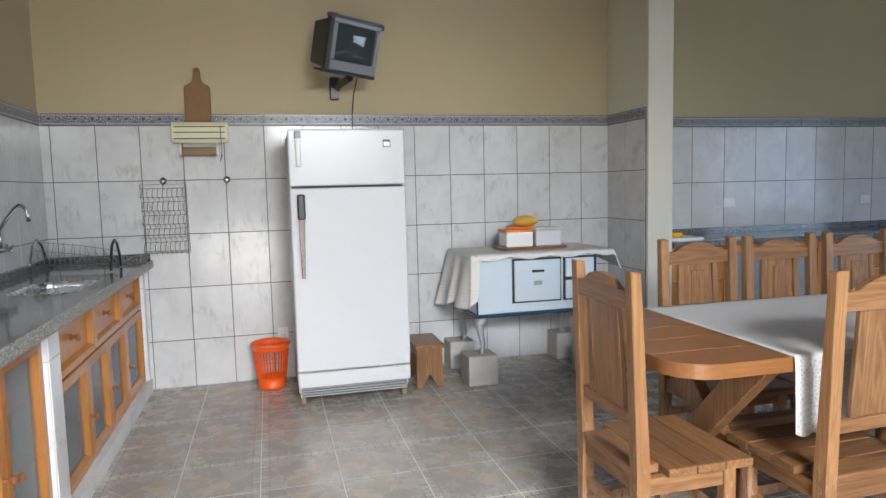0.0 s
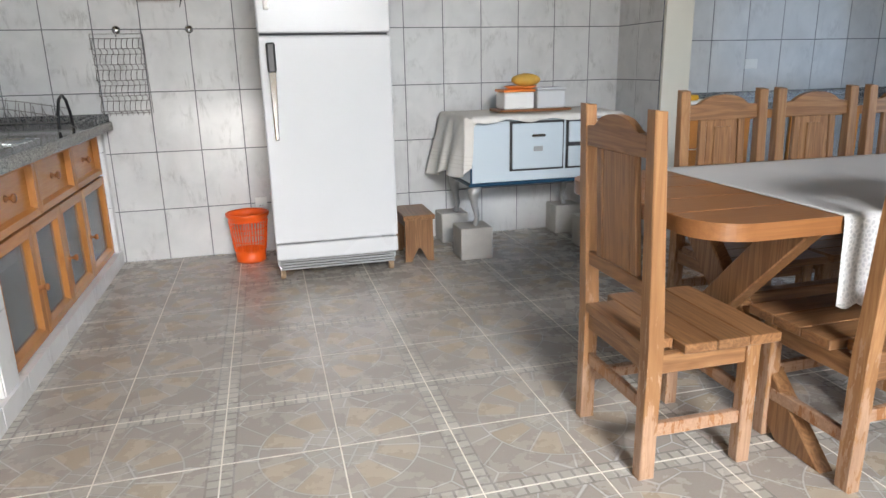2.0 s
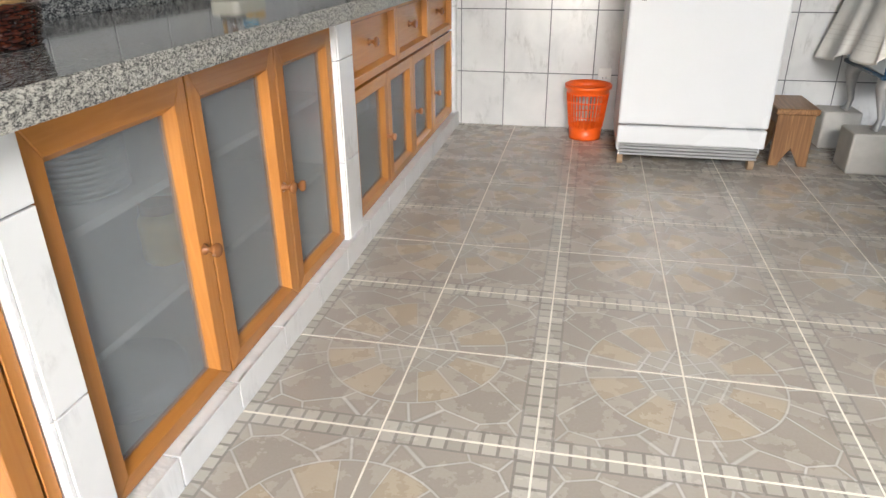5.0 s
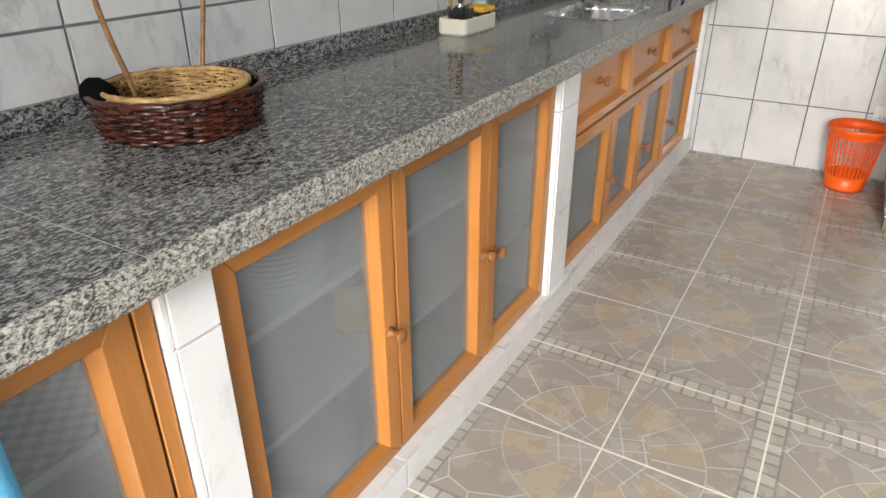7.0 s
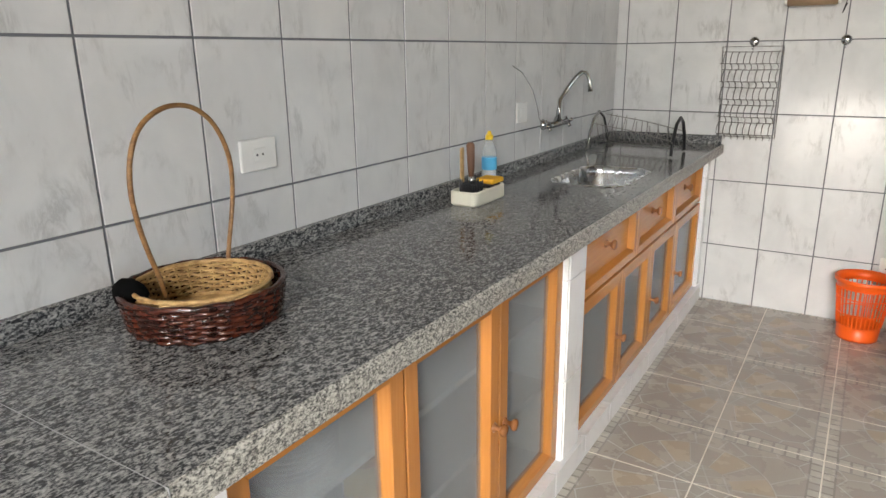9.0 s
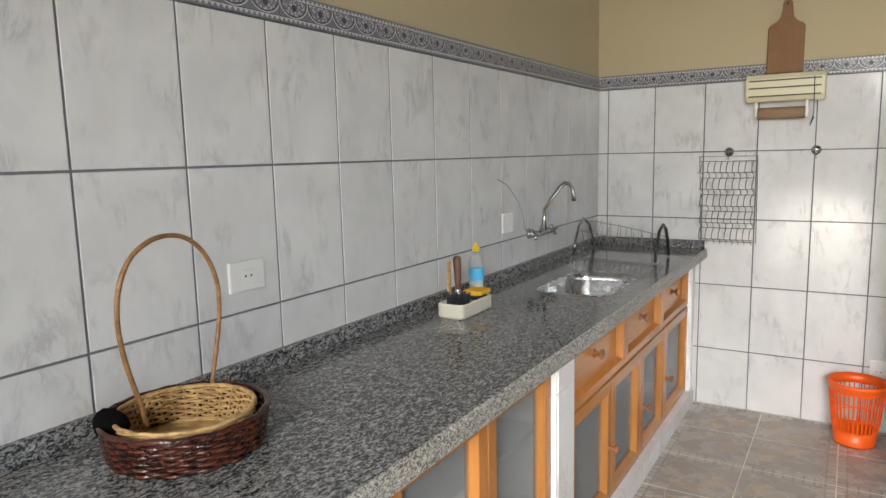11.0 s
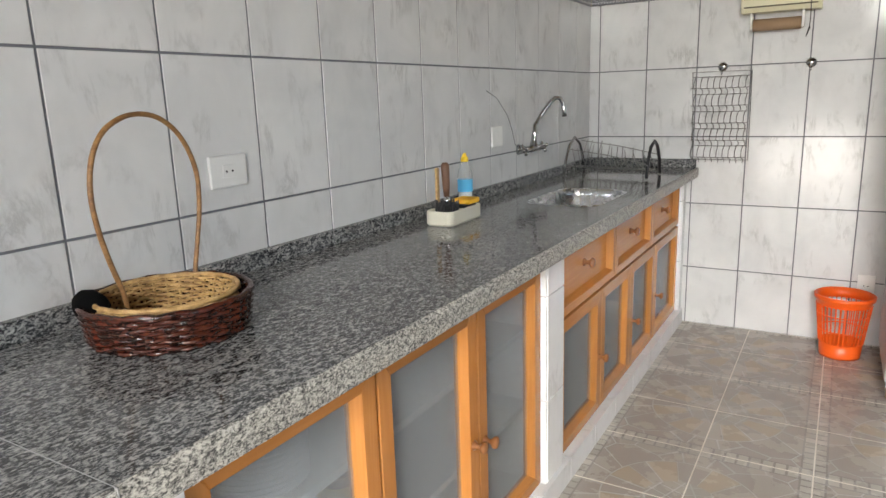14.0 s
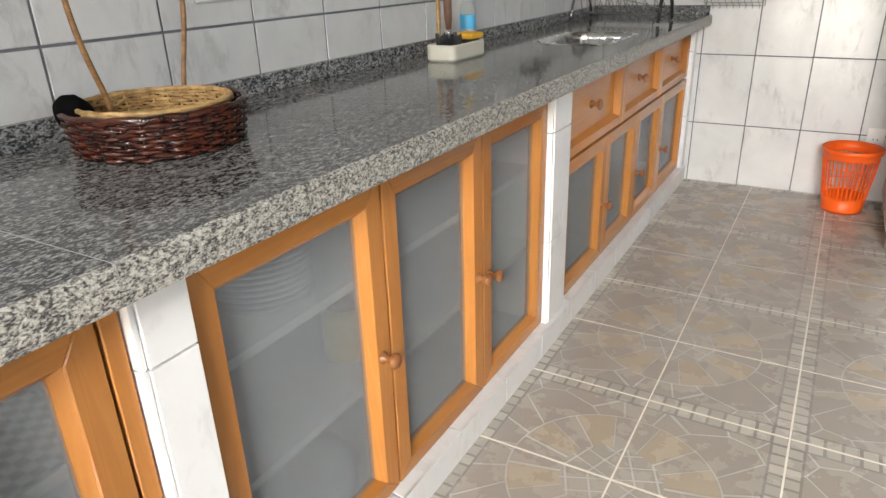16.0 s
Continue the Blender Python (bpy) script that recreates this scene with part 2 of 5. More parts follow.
def floor_tile_material():
    """Stone-print tile: a quarter of a crazy-paving rosette, fringed by strips of small squares."""
    m = Mat("stone_print_floor_tile", 0.34)
    pos = m.t.nodes.new("ShaderNodeNewGeometry").outputs["Position"]
    sep = m.node("ShaderNodeSeparateXYZ", Vector=pos)
    u = m.math("DIVIDE", m.math("SUBTRACT", sep.outputs[0], 0.934), 0.363)
    v = m.math("DIVIDE", m.math("SUBTRACT", sep.outputs[1], 3.175), 0.363)
    pu, pv = m.math("PINGPONG", u, 1.0), m.math("PINGPONG", v, 1.0)
    r = m.math("SQRT", m.math("ADD", m.math("MULTIPLY", pu, pu), m.math("MULTIPLY", pv, pv)))
    local = m.node("ShaderNodeCombineXYZ")
    m.put(local.inputs[0], m.math("ADD", pu, 3.37))
    m.put(local.inputs[1], m.math("ADD", pv, 1.82))
    cloud = m.noise(m.coords(space="World"), 9.0, 5, 0.6)
    fine = m.noise(m.coords(space="World"), 130.0, 3, 0.6)
    # the corner outside the rosette: broken paving
    cells = m.voronoi(local.outputs[0], 2.6)
    paving = m.math("DIVIDE", m.voronoi(local.outputs[0], 2.6, "DISTANCE_TO_EDGE").outputs["Distance"], 2.6)
    tone = m.node("ShaderNodeSeparateColor", Color=cells.outputs["Color"])
    outer = m.ramp(tone.outputs[0], (0.0, (0.33, 0.298, 0.266)), (0.5, (0.385, 0.342, 0.30)), (1.0, (0.36, 0.322, 0.285)))
    # the ring of wedge-shaped stones, every other one tan
    k = m.math("MULTIPLY_ADD", m.math("ARCTAN2", pv, pu), 2.85, 0.30)
    k = m.math("ADD", k, m.math("MULTIPLY", m.math("SINE", m.math("MULTIPLY", k, 2.9)), 0.16))
    wedge = m.math("MULTIPLY", m.math("SUBTRACT", 0.5, m.math("ABSOLUTE", m.math("SUBTRACT", m.math("FRACT", k), 0.5))), m.math("MULTIPLY", r, 0.42))
    odd = m.math("FLOORED_MODULO", m.math("FLOOR", k), 2.0)
    stones = m.mix(odd, (0.375, 0.335, 0.295), (0.45, 0.37, 0.27))
    # the heart: small blocks
    hx = m.math("DIVIDE", m.math("ADD", m.math("MULTIPLY", pu, 0.92), m.math("MULTIPLY", pv, 0.39)), 0.15)
    hy = m.math("DIVIDE", m.math("SUBTRACT", m.math("MULTIPLY", pv, 0.92), m.math("MULTIPLY", pu, 0.39)), 0.12)
    blocks = m.math("MULTIPLY", m.math("MINIMUM", m.math("PINGPONG", hx, 0.5), m.math("PINGPONG", hy, 0.5)), 0.13)
    heart = m.math("LESS_THAN", r, 0.34)
    ringed = m.math("LESS_THAN", r, 0.70)
    stone = m.mix(ringed, outer, stones)
    stone = m.mix(heart, stone, (0.40, 0.37, 0.325))
    stone = m.mix(m.math("MULTIPLY", cloud, 0.5), stone, (0.375, 0.345, 0.30))
    d = m.math("ADD", m.math("MULTIPLY", wedge, ringed), m.math("MULTIPLY", paving, m.math("SUBTRACT", 1.0, ringed)))
    d = m.math("ADD", m.math("MULTIPLY", blocks, heart), m.math("MULTIPLY", d, m.math("SUBTRACT", 1.0, heart)))
    for radius in (0.70,):
        d = m.math("MINIMUM", d, m.math("ABSOLUTE", m.math("SUBTRACT", r, radius)))
    # dark flanks put the shadows of the raised lines into the colour
    line_shadow = m.ramp(d, (0.009, grey(1)), (0.020, grey(0)))
    line = m.ramp(d, (0.0045, grey(1)), (0.009, grey(0)))
    wear = m.ramp(m.noise(m.coords(space="World"), 5.0, 3), (0.35, grey(0.5)), (0.62, grey(1)))
    col = m.mix(m.math("MULTIPLY", line_shadow, m.math("MULTIPLY", wear, 0.40)), stone, (0.22, 0.21, 0.195))
    col = m.mix(m.math("MULTIPLY", line, m.math("MULTIPLY", wear, 0.9)), col, (0.60, 0.59, 0.575))

    def strip(across, along):
        inside = m.math("GREATER_THAN", across, 0.885)
        k = m.math("MULTIPLY", along, 9.0)
        cell = m.node("ShaderNodeTexWhiteNoise")
        cell.noise_dimensions = "1D"
        m.put(cell.inputs["W"], m.math("FLOOR", k))
        gap = m.math("GREATER_THAN", m.math("ABSOLUTE", m.math("SUBTRACT", m.math("FRACT", k), 0.5)), 0.40)
        rim = m.math("LESS_THAN", across, 0.903)
        c = m.ramp(cell.outputs["Value"], (0.0, (0.40, 0.375, 0.335)), (1.0, (0.54, 0.515, 0.465)))
        c = m.mix(m.math("MAXIMUM", gap, rim), c, (0.25, 0.235, 0.215))
        return inside, c
    for across, along in ((pu, v), (pv, u)):
        inside, c = strip(across, along)
        col = m.mix(m.math("MULTIPLY", inside, 0.85), col, c)
    col = m.mix(m.math("MULTIPLY", m.ramp(fine, (0.35, grey(0)), (0.75, grey(1))), 0.14), col, (0.50, 0.48, 0.45))
    m.colour(col)
    m.rough(m.math("MULTIPLY_ADD", cloud, 0.22, 0.16))
    m.bump(m.math("ADD", m.math("MULTIPLY", cloud, 0.6), m.math("MULTIPLY", line, 0.5)), 0.15, 0.003)
    return m.m


FLOOR_TILE = floor_tile_material()


def granite_grains(m, coarse):
    """Two sizes of drawn-out crystals, as one height from dark to pale."""
    turn = m.t.nodes.new("ShaderNodeMapping")
    m.put(turn.inputs["Vector"], m.t.nodes.new("ShaderNodeNewGeometry").outputs["Position"])
    turn.inputs["Rotation"].default_value = (0.35, 0.25, 2.0)
    turn.inputs["Scale"].default_value = (1.0, 0.60, 1.0)
    v = turn.outputs[0]
    a = m.noise(v, 230.0 * coarse, 3, 0.6, 0.6)
    b = m.noise(v, 95.0 * coarse, 2, 0.5, 0.9)
    return a, m.math("ADD", m.math("MULTIPLY", a, 0.56), m.math("MULTIPLY", b, 0.44))


def granite_material():
    m = Mat("polished_grey_granite", 0.09, spec=0.38)
    a, f = granite_grains(m, 1.15)
    base = m.ramp(f, (0.42, (0.009, 0.010, 0.012)), (0.468, (0.05, 0.054, 0.059)), (0.52, (0.21, 0.214, 0.215)), (0.63, (0.43, 0.43, 0.415)))
    big = m.noise(m.coords(space="World"), 4.0, 3)
    m.colour(m.mix(m.math("MULTIPLY", big, 0.28), base, (0.13, 0.132, 0.132)))
    m.rough(m.math("MULTIPLY_ADD", a, 0.08, 0.05))
    return m.m


def granite_edge_material():
    m = Mat("sawn_granite_edge", 0.4)
    a, f = granite_grains(m, 1.7)
    m.colour(m.ramp(f, (0.40, (0.024, 0.024, 0.024)), (0.46, (0.15, 0.148, 0.137)), (0.53, (0.40, 0.39, 0.355)), (0.63, (0.61, 0.60, 0.545))))
    m.bump(a, 0.3, 0.002)
    return m.m


GRANITE = granite_material()
GRANITE_EDGE = granite_edge_material()


def border_material():
    """Glazed frieze: a row of hanging bowls between two wavy ribbons."""
    m = Mat("blue_frieze_tile", 0.28, spec=0.25)
    c = m.node("ShaderNodeSeparateXYZ", Vector=m.t.nodes.new("ShaderNodeTexCoord").outputs["Object"])
    x, z = c.outputs[0], c.outputs[2]
    p = 0.1017
    t = m.math("MULTIPLY", m.math("SUBTRACT", m.math("FRACT", m.math("DIVIDE", x, p)), 0.5), p)
    dz = m.math("SUBTRACT", z, 0.056)
    rr = m.math("SQRT", m.math("ADD", m.math("MULTIPLY", t, t), m.math("MULTIPLY", m.math("MULTIPLY", dz, dz), 1.7)))
    white, dark, mid = (0.56, 0.56, 0.57), (0.035, 0.036, 0.06), (0.165, 0.168, 0.19)
    leaf = m.voronoi(m.coords((130, 130, 130)), 1.0).outputs["Distance"]
    inner = m.mix(m.ramp(leaf, (0.25, grey(0)), (0.55, grey(1))), white, mid)
    col = m.mix(m.math("LESS_THAN", rr, 0.046), mid, inner)
    col = m.mix(m.math("LESS_THAN", m.math("ABSOLUTE", m.math("SUBTRACT", rr, 0.046)), 0.0022), col, dark)
    col = m.mix(m.math("LESS_THAN", m.math("ABSOLUTE", m.math("SUBTRACT", rr, 0.051)), 0.0018), col, white)
    heart = m.math("SQRT", m.math("ADD", m.math("MULTIPLY", t, t), m.math("POWER", m.math("SUBTRACT", z, 0.042), 2.0)))
    col = m.mix(m.math("LESS_THAN", heart, 0.009), col, dark)
    wave = m.math("SINE", m.math("MULTIPLY", x, 370.0))
    zc = m.math("PINGPONG", m.math("SUBTRACT", z, 0.0), 0.038)
    ribbon = m.math("LESS_THAN", zc, 0.016)
    rcol = m.mix(m.math("GREATER_THAN", m.math("MULTIPLY_ADD", wave, 0.004, zc), 0.0085), mid, white)
    rcol = m.mix(m.math("GREATER_THAN", zc, 0.0142), rcol, dark)
    col = m.mix(ribbon, col, rcol)
    m.colour(m.mix(m.math("MULTIPLY", m.noise(m.coords(), 60.0), 0.3), col, mid))
    return m.m


BORDER = border_material()
HONEY = {a: wood("honey_cabinet_wood_" + a, (0.41, 0.152, 0.031), (0.60, 0.262, 0.070), a, 0.22, figure=0.45) for a in "yz"}
PINE = {a: wood("varnished_pine_" + a, (0.13, 0.054, 0.021), (0.42, 0.225, 0.102), a, 0.34, figure=0.95) for a in "xyz"}
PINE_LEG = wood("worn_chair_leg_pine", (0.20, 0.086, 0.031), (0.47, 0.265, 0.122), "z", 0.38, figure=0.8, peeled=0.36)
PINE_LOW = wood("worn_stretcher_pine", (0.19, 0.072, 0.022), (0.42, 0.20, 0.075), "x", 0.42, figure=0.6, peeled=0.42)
DARKWOOD = {a: wood("darker_table_wood_" + a, (0.17, 0.064, 0.021), (0.36, 0.16, 0.058), a, 0.3, figure=0.6) for a in "xyz"}
BRUSHWOOD = plain("dark_handle_wood", (0.14, 0.065, 0.035), 0.45, vary=0.2, scale=50)
KNOBWOOD = plain("turned_reddish_wood", (0.27, 0.105, 0.034), 0.26, vary=0.2, scale=60)
BOARDWOOD = wood("worn_board_wood", (0.15, 0.068, 0.024), (0.28, 0.14, 0.052), "z", 0.6, figure=0.3)


def frosted_glass():
    m = Mat("grey_textured_glass", 0.2)
    n = m.noise(m.coords((60, 60, 8)), 3.0, 3)
    m.colour(m.mix(n, (0.33, 0.36, 0.38), (0.42, 0.45, 0.47)))
    m.rough(m.math("MULTIPLY_ADD", n, 0.12, 0.12))
    m.bump(n, 0.1, 0.001)
    clear = m.node("ShaderNodeBsdfTransparent", Color=(0.92, 0.94, 0.95, 1))
    both = m.node("ShaderNodeMixShader", Fac=0.58)
    m.t.links.new(m.b.outputs[0], both.inputs[1])
    m.t.links.new(clear.outputs[0], both.inputs[2])
    m.t.links.new(both.outputs[0], m.t.nodes["Material Output"].inputs[0])
    return m.m


GLASS = frosted_glass()


def clear_plastic():
    m = Mat("clear_plastic", 0.12)
    m.colour((0.62, 0.64, 0.64))
    clear = m.node("ShaderNodeBsdfTransparent", Color=(0.90, 0.92, 0.92, 1))
    both = m.node("ShaderNodeMixShader", Fac=0.72)
    m.t.links.new(m.b.outputs[0], both.inputs[1])
    m.t.links.new(clear.outputs[0], both.inputs[2])
    m.t.links.new(both.outputs[0], m.t.nodes["Material Output"].inputs[0])
    return m.m


CLEARPL = clear_plastic()
MELAMINE = plain("white_cabinet_lining", (0.74, 0.74, 0.72), 0.6)
ENAMEL = plain("white_enamel", (0.60, 0.61, 0.625), 0.26, vary=0.02, scale=4, spec=0.35)
STOVE_ENAMEL = plain("bluish_white_enamel", (0.55, 0.63, 0.69), 0.20, vary=0.03, scale=6)
CASTGREY = plain("dull_aluminium_paint", (0.42, 0.42, 0.42), 0.4, 0.5, vary=0.15, scale=25)
NAVY = plain("dark_blue_enamel", (0.02, 0.06, 0.11), 0.25)
CHROME = plain("chromed_steel", (0.46, 0.46, 0.46), 0.12, 1.0, vary=0.05)
STEEL = plain("brushed_steel", (0.60, 0.62, 0.64), 0.27, 1.0, vary=0.06, scale=90)
WIRE = plain("dull_wire", (0.30, 0.29, 0.28), 0.35, 1.0)
BLACK = plain("black_plastic", (0.018, 0.018, 0.02), 0.35)
RUBBER = plain("grey_rubber_seal", (0.10, 0.105, 0.11), 0.6)
GREYPL = plain("grey_plastic", (0.30, 0.305, 0.31), 0.45)
SILVER = plain("silver_plastic", (0.17, 0.17, 0.175), 0.35, 0.3)
SCREEN = plain("dark_tube_glass", (0.035, 0.045, 0.052), 0.06)
PALEORANGE = plain("soft_orange_plastic", (0.80, 0.25, 0.045), 0.4, vary=0.08)
ORANGE = plain("orange_plastic", (0.86, 0.115, 0.012), 0.35, vary=0.05)
WHITEPL = plain("white_plastic", (0.76, 0.76, 0.74), 0.35, vary=0.02)
CREAMPL = plain("cream_plastic", (0.62, 0.585, 0.40), 0.38, vary=0.03)
BEIGEPL = plain("beige_plastic_tray", (0.62, 0.60, 0.50), 0.35, vary=0.03)
CARD = plain("brown_cardboard", (0.30, 0.20, 0.12), 0.8)
CONCRETE = plain("rough_concrete", (0.50, 0.48, 0.445), 0.9, vary=0.2, scale=14, bump=0.5)
IRON = plain("cast_iron", (0.06, 0.06, 0.062), 0.5, 0.6, vary=0.2)
YELLOW = plain("yellow_plastic", (0.74, 0.50, 0.02), 0.4)
SPONGE = plain("yellow_sponge", (0.78, 0.42, 0.03), 0.9, vary=0.2, scale=120, bump=0.8)
BLUE = plain("blue_label", (0.08, 0.44, 0.74), 0.4)
LIQUID = plain("milky_bottle_plastic", (0.74, 0.77, 0.78), 0.2)
BREAD = plain("yellow_gourd_skin", (0.60, 0.36, 0.06), 0.5, vary=0.3, scale=18)

# ---------------------------------------------------------------- structure
X_END, Y_END, H = 8.6, -2.0, 2.95
YB, YR = 5.0, 5.02
wall_west = tagged(part("wall_west", box(-0.15, 0, Y_END - 0.15, YB + 0.15, 0, H), PAINT), "beige painted wall above pale marbled tiles", "wall", kind="structure")
wall_north = tagged(part("wall_north", box(0, 4.0, YB, YB + 0.15, 0, H), PAINT), "beige painted wall above pale marbled tiles", "wall", kind="structure")
wall_room = tagged(part("wall_room", box(4.0, X_END + 0.15, YR, YR + 0.15, 0, H), PAINT), "beige wall over bluish tiles behind the dining table", "wall", kind="structure")
wall_stub = tagged(part("wall_stub", box(3.99, 4.19, 4.425, YB, 0, H, 0.004), PAINT_COL), "cream painted end of a short dividing wall", "wall", kind="structure")
ceiling = tagged(part("ceiling", box(-0.15, X_END + 0.15, Y_END - 0.15, YB + 0.2, H, H + 0.12), CEIL), "plain brown boarded ceiling", "ceiling", kind="structure")
floor = tagged(part("floor", box(-0.15, X_END + 0.15, Y_END - 0.15, YB + 0.2, -0.12, -0.0005), GROUT_F), "floor of stone-print ceramic tiles with cream joints", "floor", kind="structure")
ground = tagged(part("ground", box(-60, 60, -70, 60, -0.30, -0.14), plain("outdoor_ground", (0.26, 0.22, 0.165), 0.9, vary=0.2, scale=0.6)), "sunlit ground outside", "ground", kind="structure")


def wall_with_openings(name, along, a0, a1, d0, d1, openings):
    """A wall of boxes round its openings (a, b, then pairs of bottom and top going up)."""
    bm = bmesh.new()

    def blk(a, b, z0, z1):
        if b - a < 0.001 or z1 - z0 < 0.001:
            return
        if along == "x":
            box(a, b, d0, d1, z0, z1, bm=bm)
        else:
            box(d0, d1, a, b, z0, z1, bm=bm)
    p = a0
    for a, b, *levels in openings:
        blk(p, a, 0, H)
        z = 0.0
        for z0, z1 in levels:
            blk(a, b, z, z0)
            z = z1
        blk(a, b, z, H)
        p = b
    blk(p, a1, 0, H)
    return tagged(part(name, bm, PAINT), "beige painted wall with openings to the daylight", "wall", kind="structure")


wall_south = wall_with_openings("wall_south", "x", 0, X_END, Y_END - 0.15, Y_END, [(0.35, 1.48, (0, 2.04)), (1.52, 2.94, (2.1, 2.8)), (4.8, 6.4, (2.05, 2.75))])
# added wall, never in view: keeps low sky out of the tile reflections
garden_wall = tagged(part("garden_wall", box(-14, 22, -8.2, -8.0, -0.14, 3.0), plain("weathered_plaster", (0.22, 0.19, 0.14), 0.9, vary=0.2, scale=1.5)), "weathered plaster boundary wall outside", "wall", kind="structure")
wall_east = wall_with_openings("wall_east", "y", Y_END - 0.15, YB + 0.17, X_END, X_END + 0.15, [(0, 2.4, (0.9, 2.1))])

# ---------------------------------------------------------------- cabinets and worktop
SLAB_TOP, SLAB_BOT, SLAB_X = 0.885, 0.84, 0.622
DOOR_X, PIER_X, KICK_X = 0.55, 0.568, 0.580


def knob(x, y, z, mat, parent, r=0.014):
    """A turned knob that stands out along x: a foot, a waist and a flat head."""
    bm = lathe([(0, 0), (r * 0.95, 0), (r * 0.9, 0.004), (r * 0.5, 0.009), (r * 0.42, 0.017), (r * 0.7, 0.023), (r * 1.12, 0.027), (r * 1.2, 0.033), (r * 0.95, 0.038), (0, 0.0395)], 0, 0, 16)
    bmesh.ops.rotate(bm, verts=bm.verts, matrix=Matrix.Rotation(radians(90), 3, "Y"))
    bmesh.ops.translate(bm, verts=bm.verts, vec=(x, y, z))
    return part("knob", bm, mat, parent, "turned wooden knob", True)


def mitred_frame(parent, y0, y1, z0, z1, side, top, bot, fx, t, nested=False, c=0.013, sunk=0.019):
    """Four mitred frame pieces with a chamfer that slopes in to the pane; the first is handed back."""
    outer = [(y0, z0), (y1, z0), (y1, z1), (y0, z1)]
    inner = [(y0 + side - c, z0 + bot - c), (y1 - side + c, z0 + bot - c), (y1 - side + c, z1 - top + c), (y0 + side - c, z1 - top + c)]
    pane = [(y0 + side, z0 + bot), (y1 - side, z0 + bot), (y1 - side, z1 - top), (y0 + side, z1 - top)]
    first = parent
    for i, name, grain in ((3, "stile" if nested else "door", "z"), (1, "stile", "z"), (0, "rail", "y"), (2, "rail", "y")):
        j = (i + 1) % 4
        bm = prism([outer[i], outer[j], inner[j], inner[i]], "x", fx - t, fx, 0.0022)
        lo = [bm.verts.new((fx - 0.003, *p)) for p in (inner[i], inner[j])] + [bm.verts.new((fx - sunk, *p)) for p in (pane[j], pane[i])]
        back = [bm.verts.new((fx - t + 0.002, *p)) for p in (inner[i], inner[j], pane[j], pane[i])]
        bm.faces.new(lo)
        bm.faces.new(back[::-1])
        for k in range(4):
            bm.faces.new([lo[k], back[k], back[(k + 1) % 4], lo[(k + 1) % 4]])
        piece = part(name, bm, HONEY[grain], first, "honey wooden frame with a grey glass pane" if name == "door" else "")
        if name == "door":
            first = piece
    return first


def cabinet_door(parent, y0, y1, z0, z1, knob_side, knob_z, fx=DOOR_X, stile=0.058):
    top, bot = (0.085, 0.052) if z1 > 0.7 else (0.06, 0.05)
    d = mitred_frame(parent, y0 + 0.002, y1 - 0.002, z0, z1, stile, top, bot, fx, 0.036)
    part("pane", box(fx - 0.028, fx - 0.0225, y0 + stile, y1 - stile, z0 + bot - 0.002, z1 - top + 0.002), GLASS, d, "grey textured glass pane")
    if knob_side:
        knob(fx - 0.001, y0 + stile * 0.5 if knob_side < 0 else y1 - stile * 0.5, knob_z, KNOBWOOD, d)
    return d


def drawer(parent, y0, y1, z0, z1, fx=DOOR_X, w=0.042):
    d = part("drawer_front", box(fx - 0.036, fx - 0.026, y0 + w - 0.004, y1 - w + 0.004, z0 + w - 0.004, z1 - w + 0.004), HONEY["y"], parent, "honey wooden drawer front with a sunk panel")
    mitred_frame(d, y0 + 0.003, y1 - 0.003, z0, z1, w, w, w, fx, 0.036, nested=True, c=0.009, sunk=0.0265)
    knob(fx - 0.026, (y0 + y1) / 2, (z0 + z1) / 2, KNOBWOOD, d, 0.0155)
    return d


def cabinet(label, y0, y1, shelf=True):
    c = thing("base_cabinet", label, "cabinet", (0.28, (y0 + y1) / 2, 0.085), "base cabinets")
    part("bottom", box(0.02, DOOR_X - 0.038, y0, y1, 0.086, 0.10), MELAMINE, c)
    part("back", box(0.012, 0.02, y0, y1, 0.086, SLAB_BOT - 0.01), MELAMINE, c)
    part("side", box(0.02, DOOR_X - 0.03, y0, y0 + 0.012, 0.10, SLAB_BOT - 0.01), MELAMINE, c)
    part("side", box(0.02, DOOR_X - 0.03, y1 - 0.012, y1, 0.10, SLAB_BOT - 0.01), MELAMINE, c)
    if shelf:
        part("shelf", box(0.02, DOOR_X - 0.040, y0 + 0.012, y1 - 0.012, 0.594, 0.612), MELAMINE, c)
        part("shelf", box(0.02, DOOR_X - 0.040, y0 + 0.012, y1 - 0.012, 0.352, 0.370), MELAMINE, c)
    return c


DT = 0.832
cab_b = cabinet("honey wooden base cabinet with three grey glass doors", 1.664, 2.943)
cabinet_door(cab_b, 1.666, 2.114, 0.092, DT, 1, 0.44, stile=0.059)
cabinet_door(cab_b, 2.116, 2.530, 0.092, DT, 1, 0.44, stile=0.059)
cabinet_door(cab_b, 2.532, 2.941, 0.092, DT, -1, 0.425, stile=0.058)
cab_c = cabinet("honey wooden base cabinet with three drawers over glass doors", 3.094, 4.905, False)
part("shelf", box(0.02, DOOR_X - 0.04, 3.106, 4.89, 0.565, 0.578), MELAMINE, cab_c)
for a, b in ((3.096, 3.715), (3.715, 4.31), (4.31, 4.90)):
    drawer(cab_c, a, b, 0.582, 0.832)
for a, b, s in ((3.096, 3.545, 1), (3.545, 3.955, 0), (3.955, 4.385, -1), (4.385, 4.90, -1)):
    cabinet_door(cab_c, a, b, 0.092, 0.572, s, 0.31, stile=0.06)
cab_a = cabinet("honey wooden base cabinet with glass doors at the worktop's near end", 0.30, 1.571)
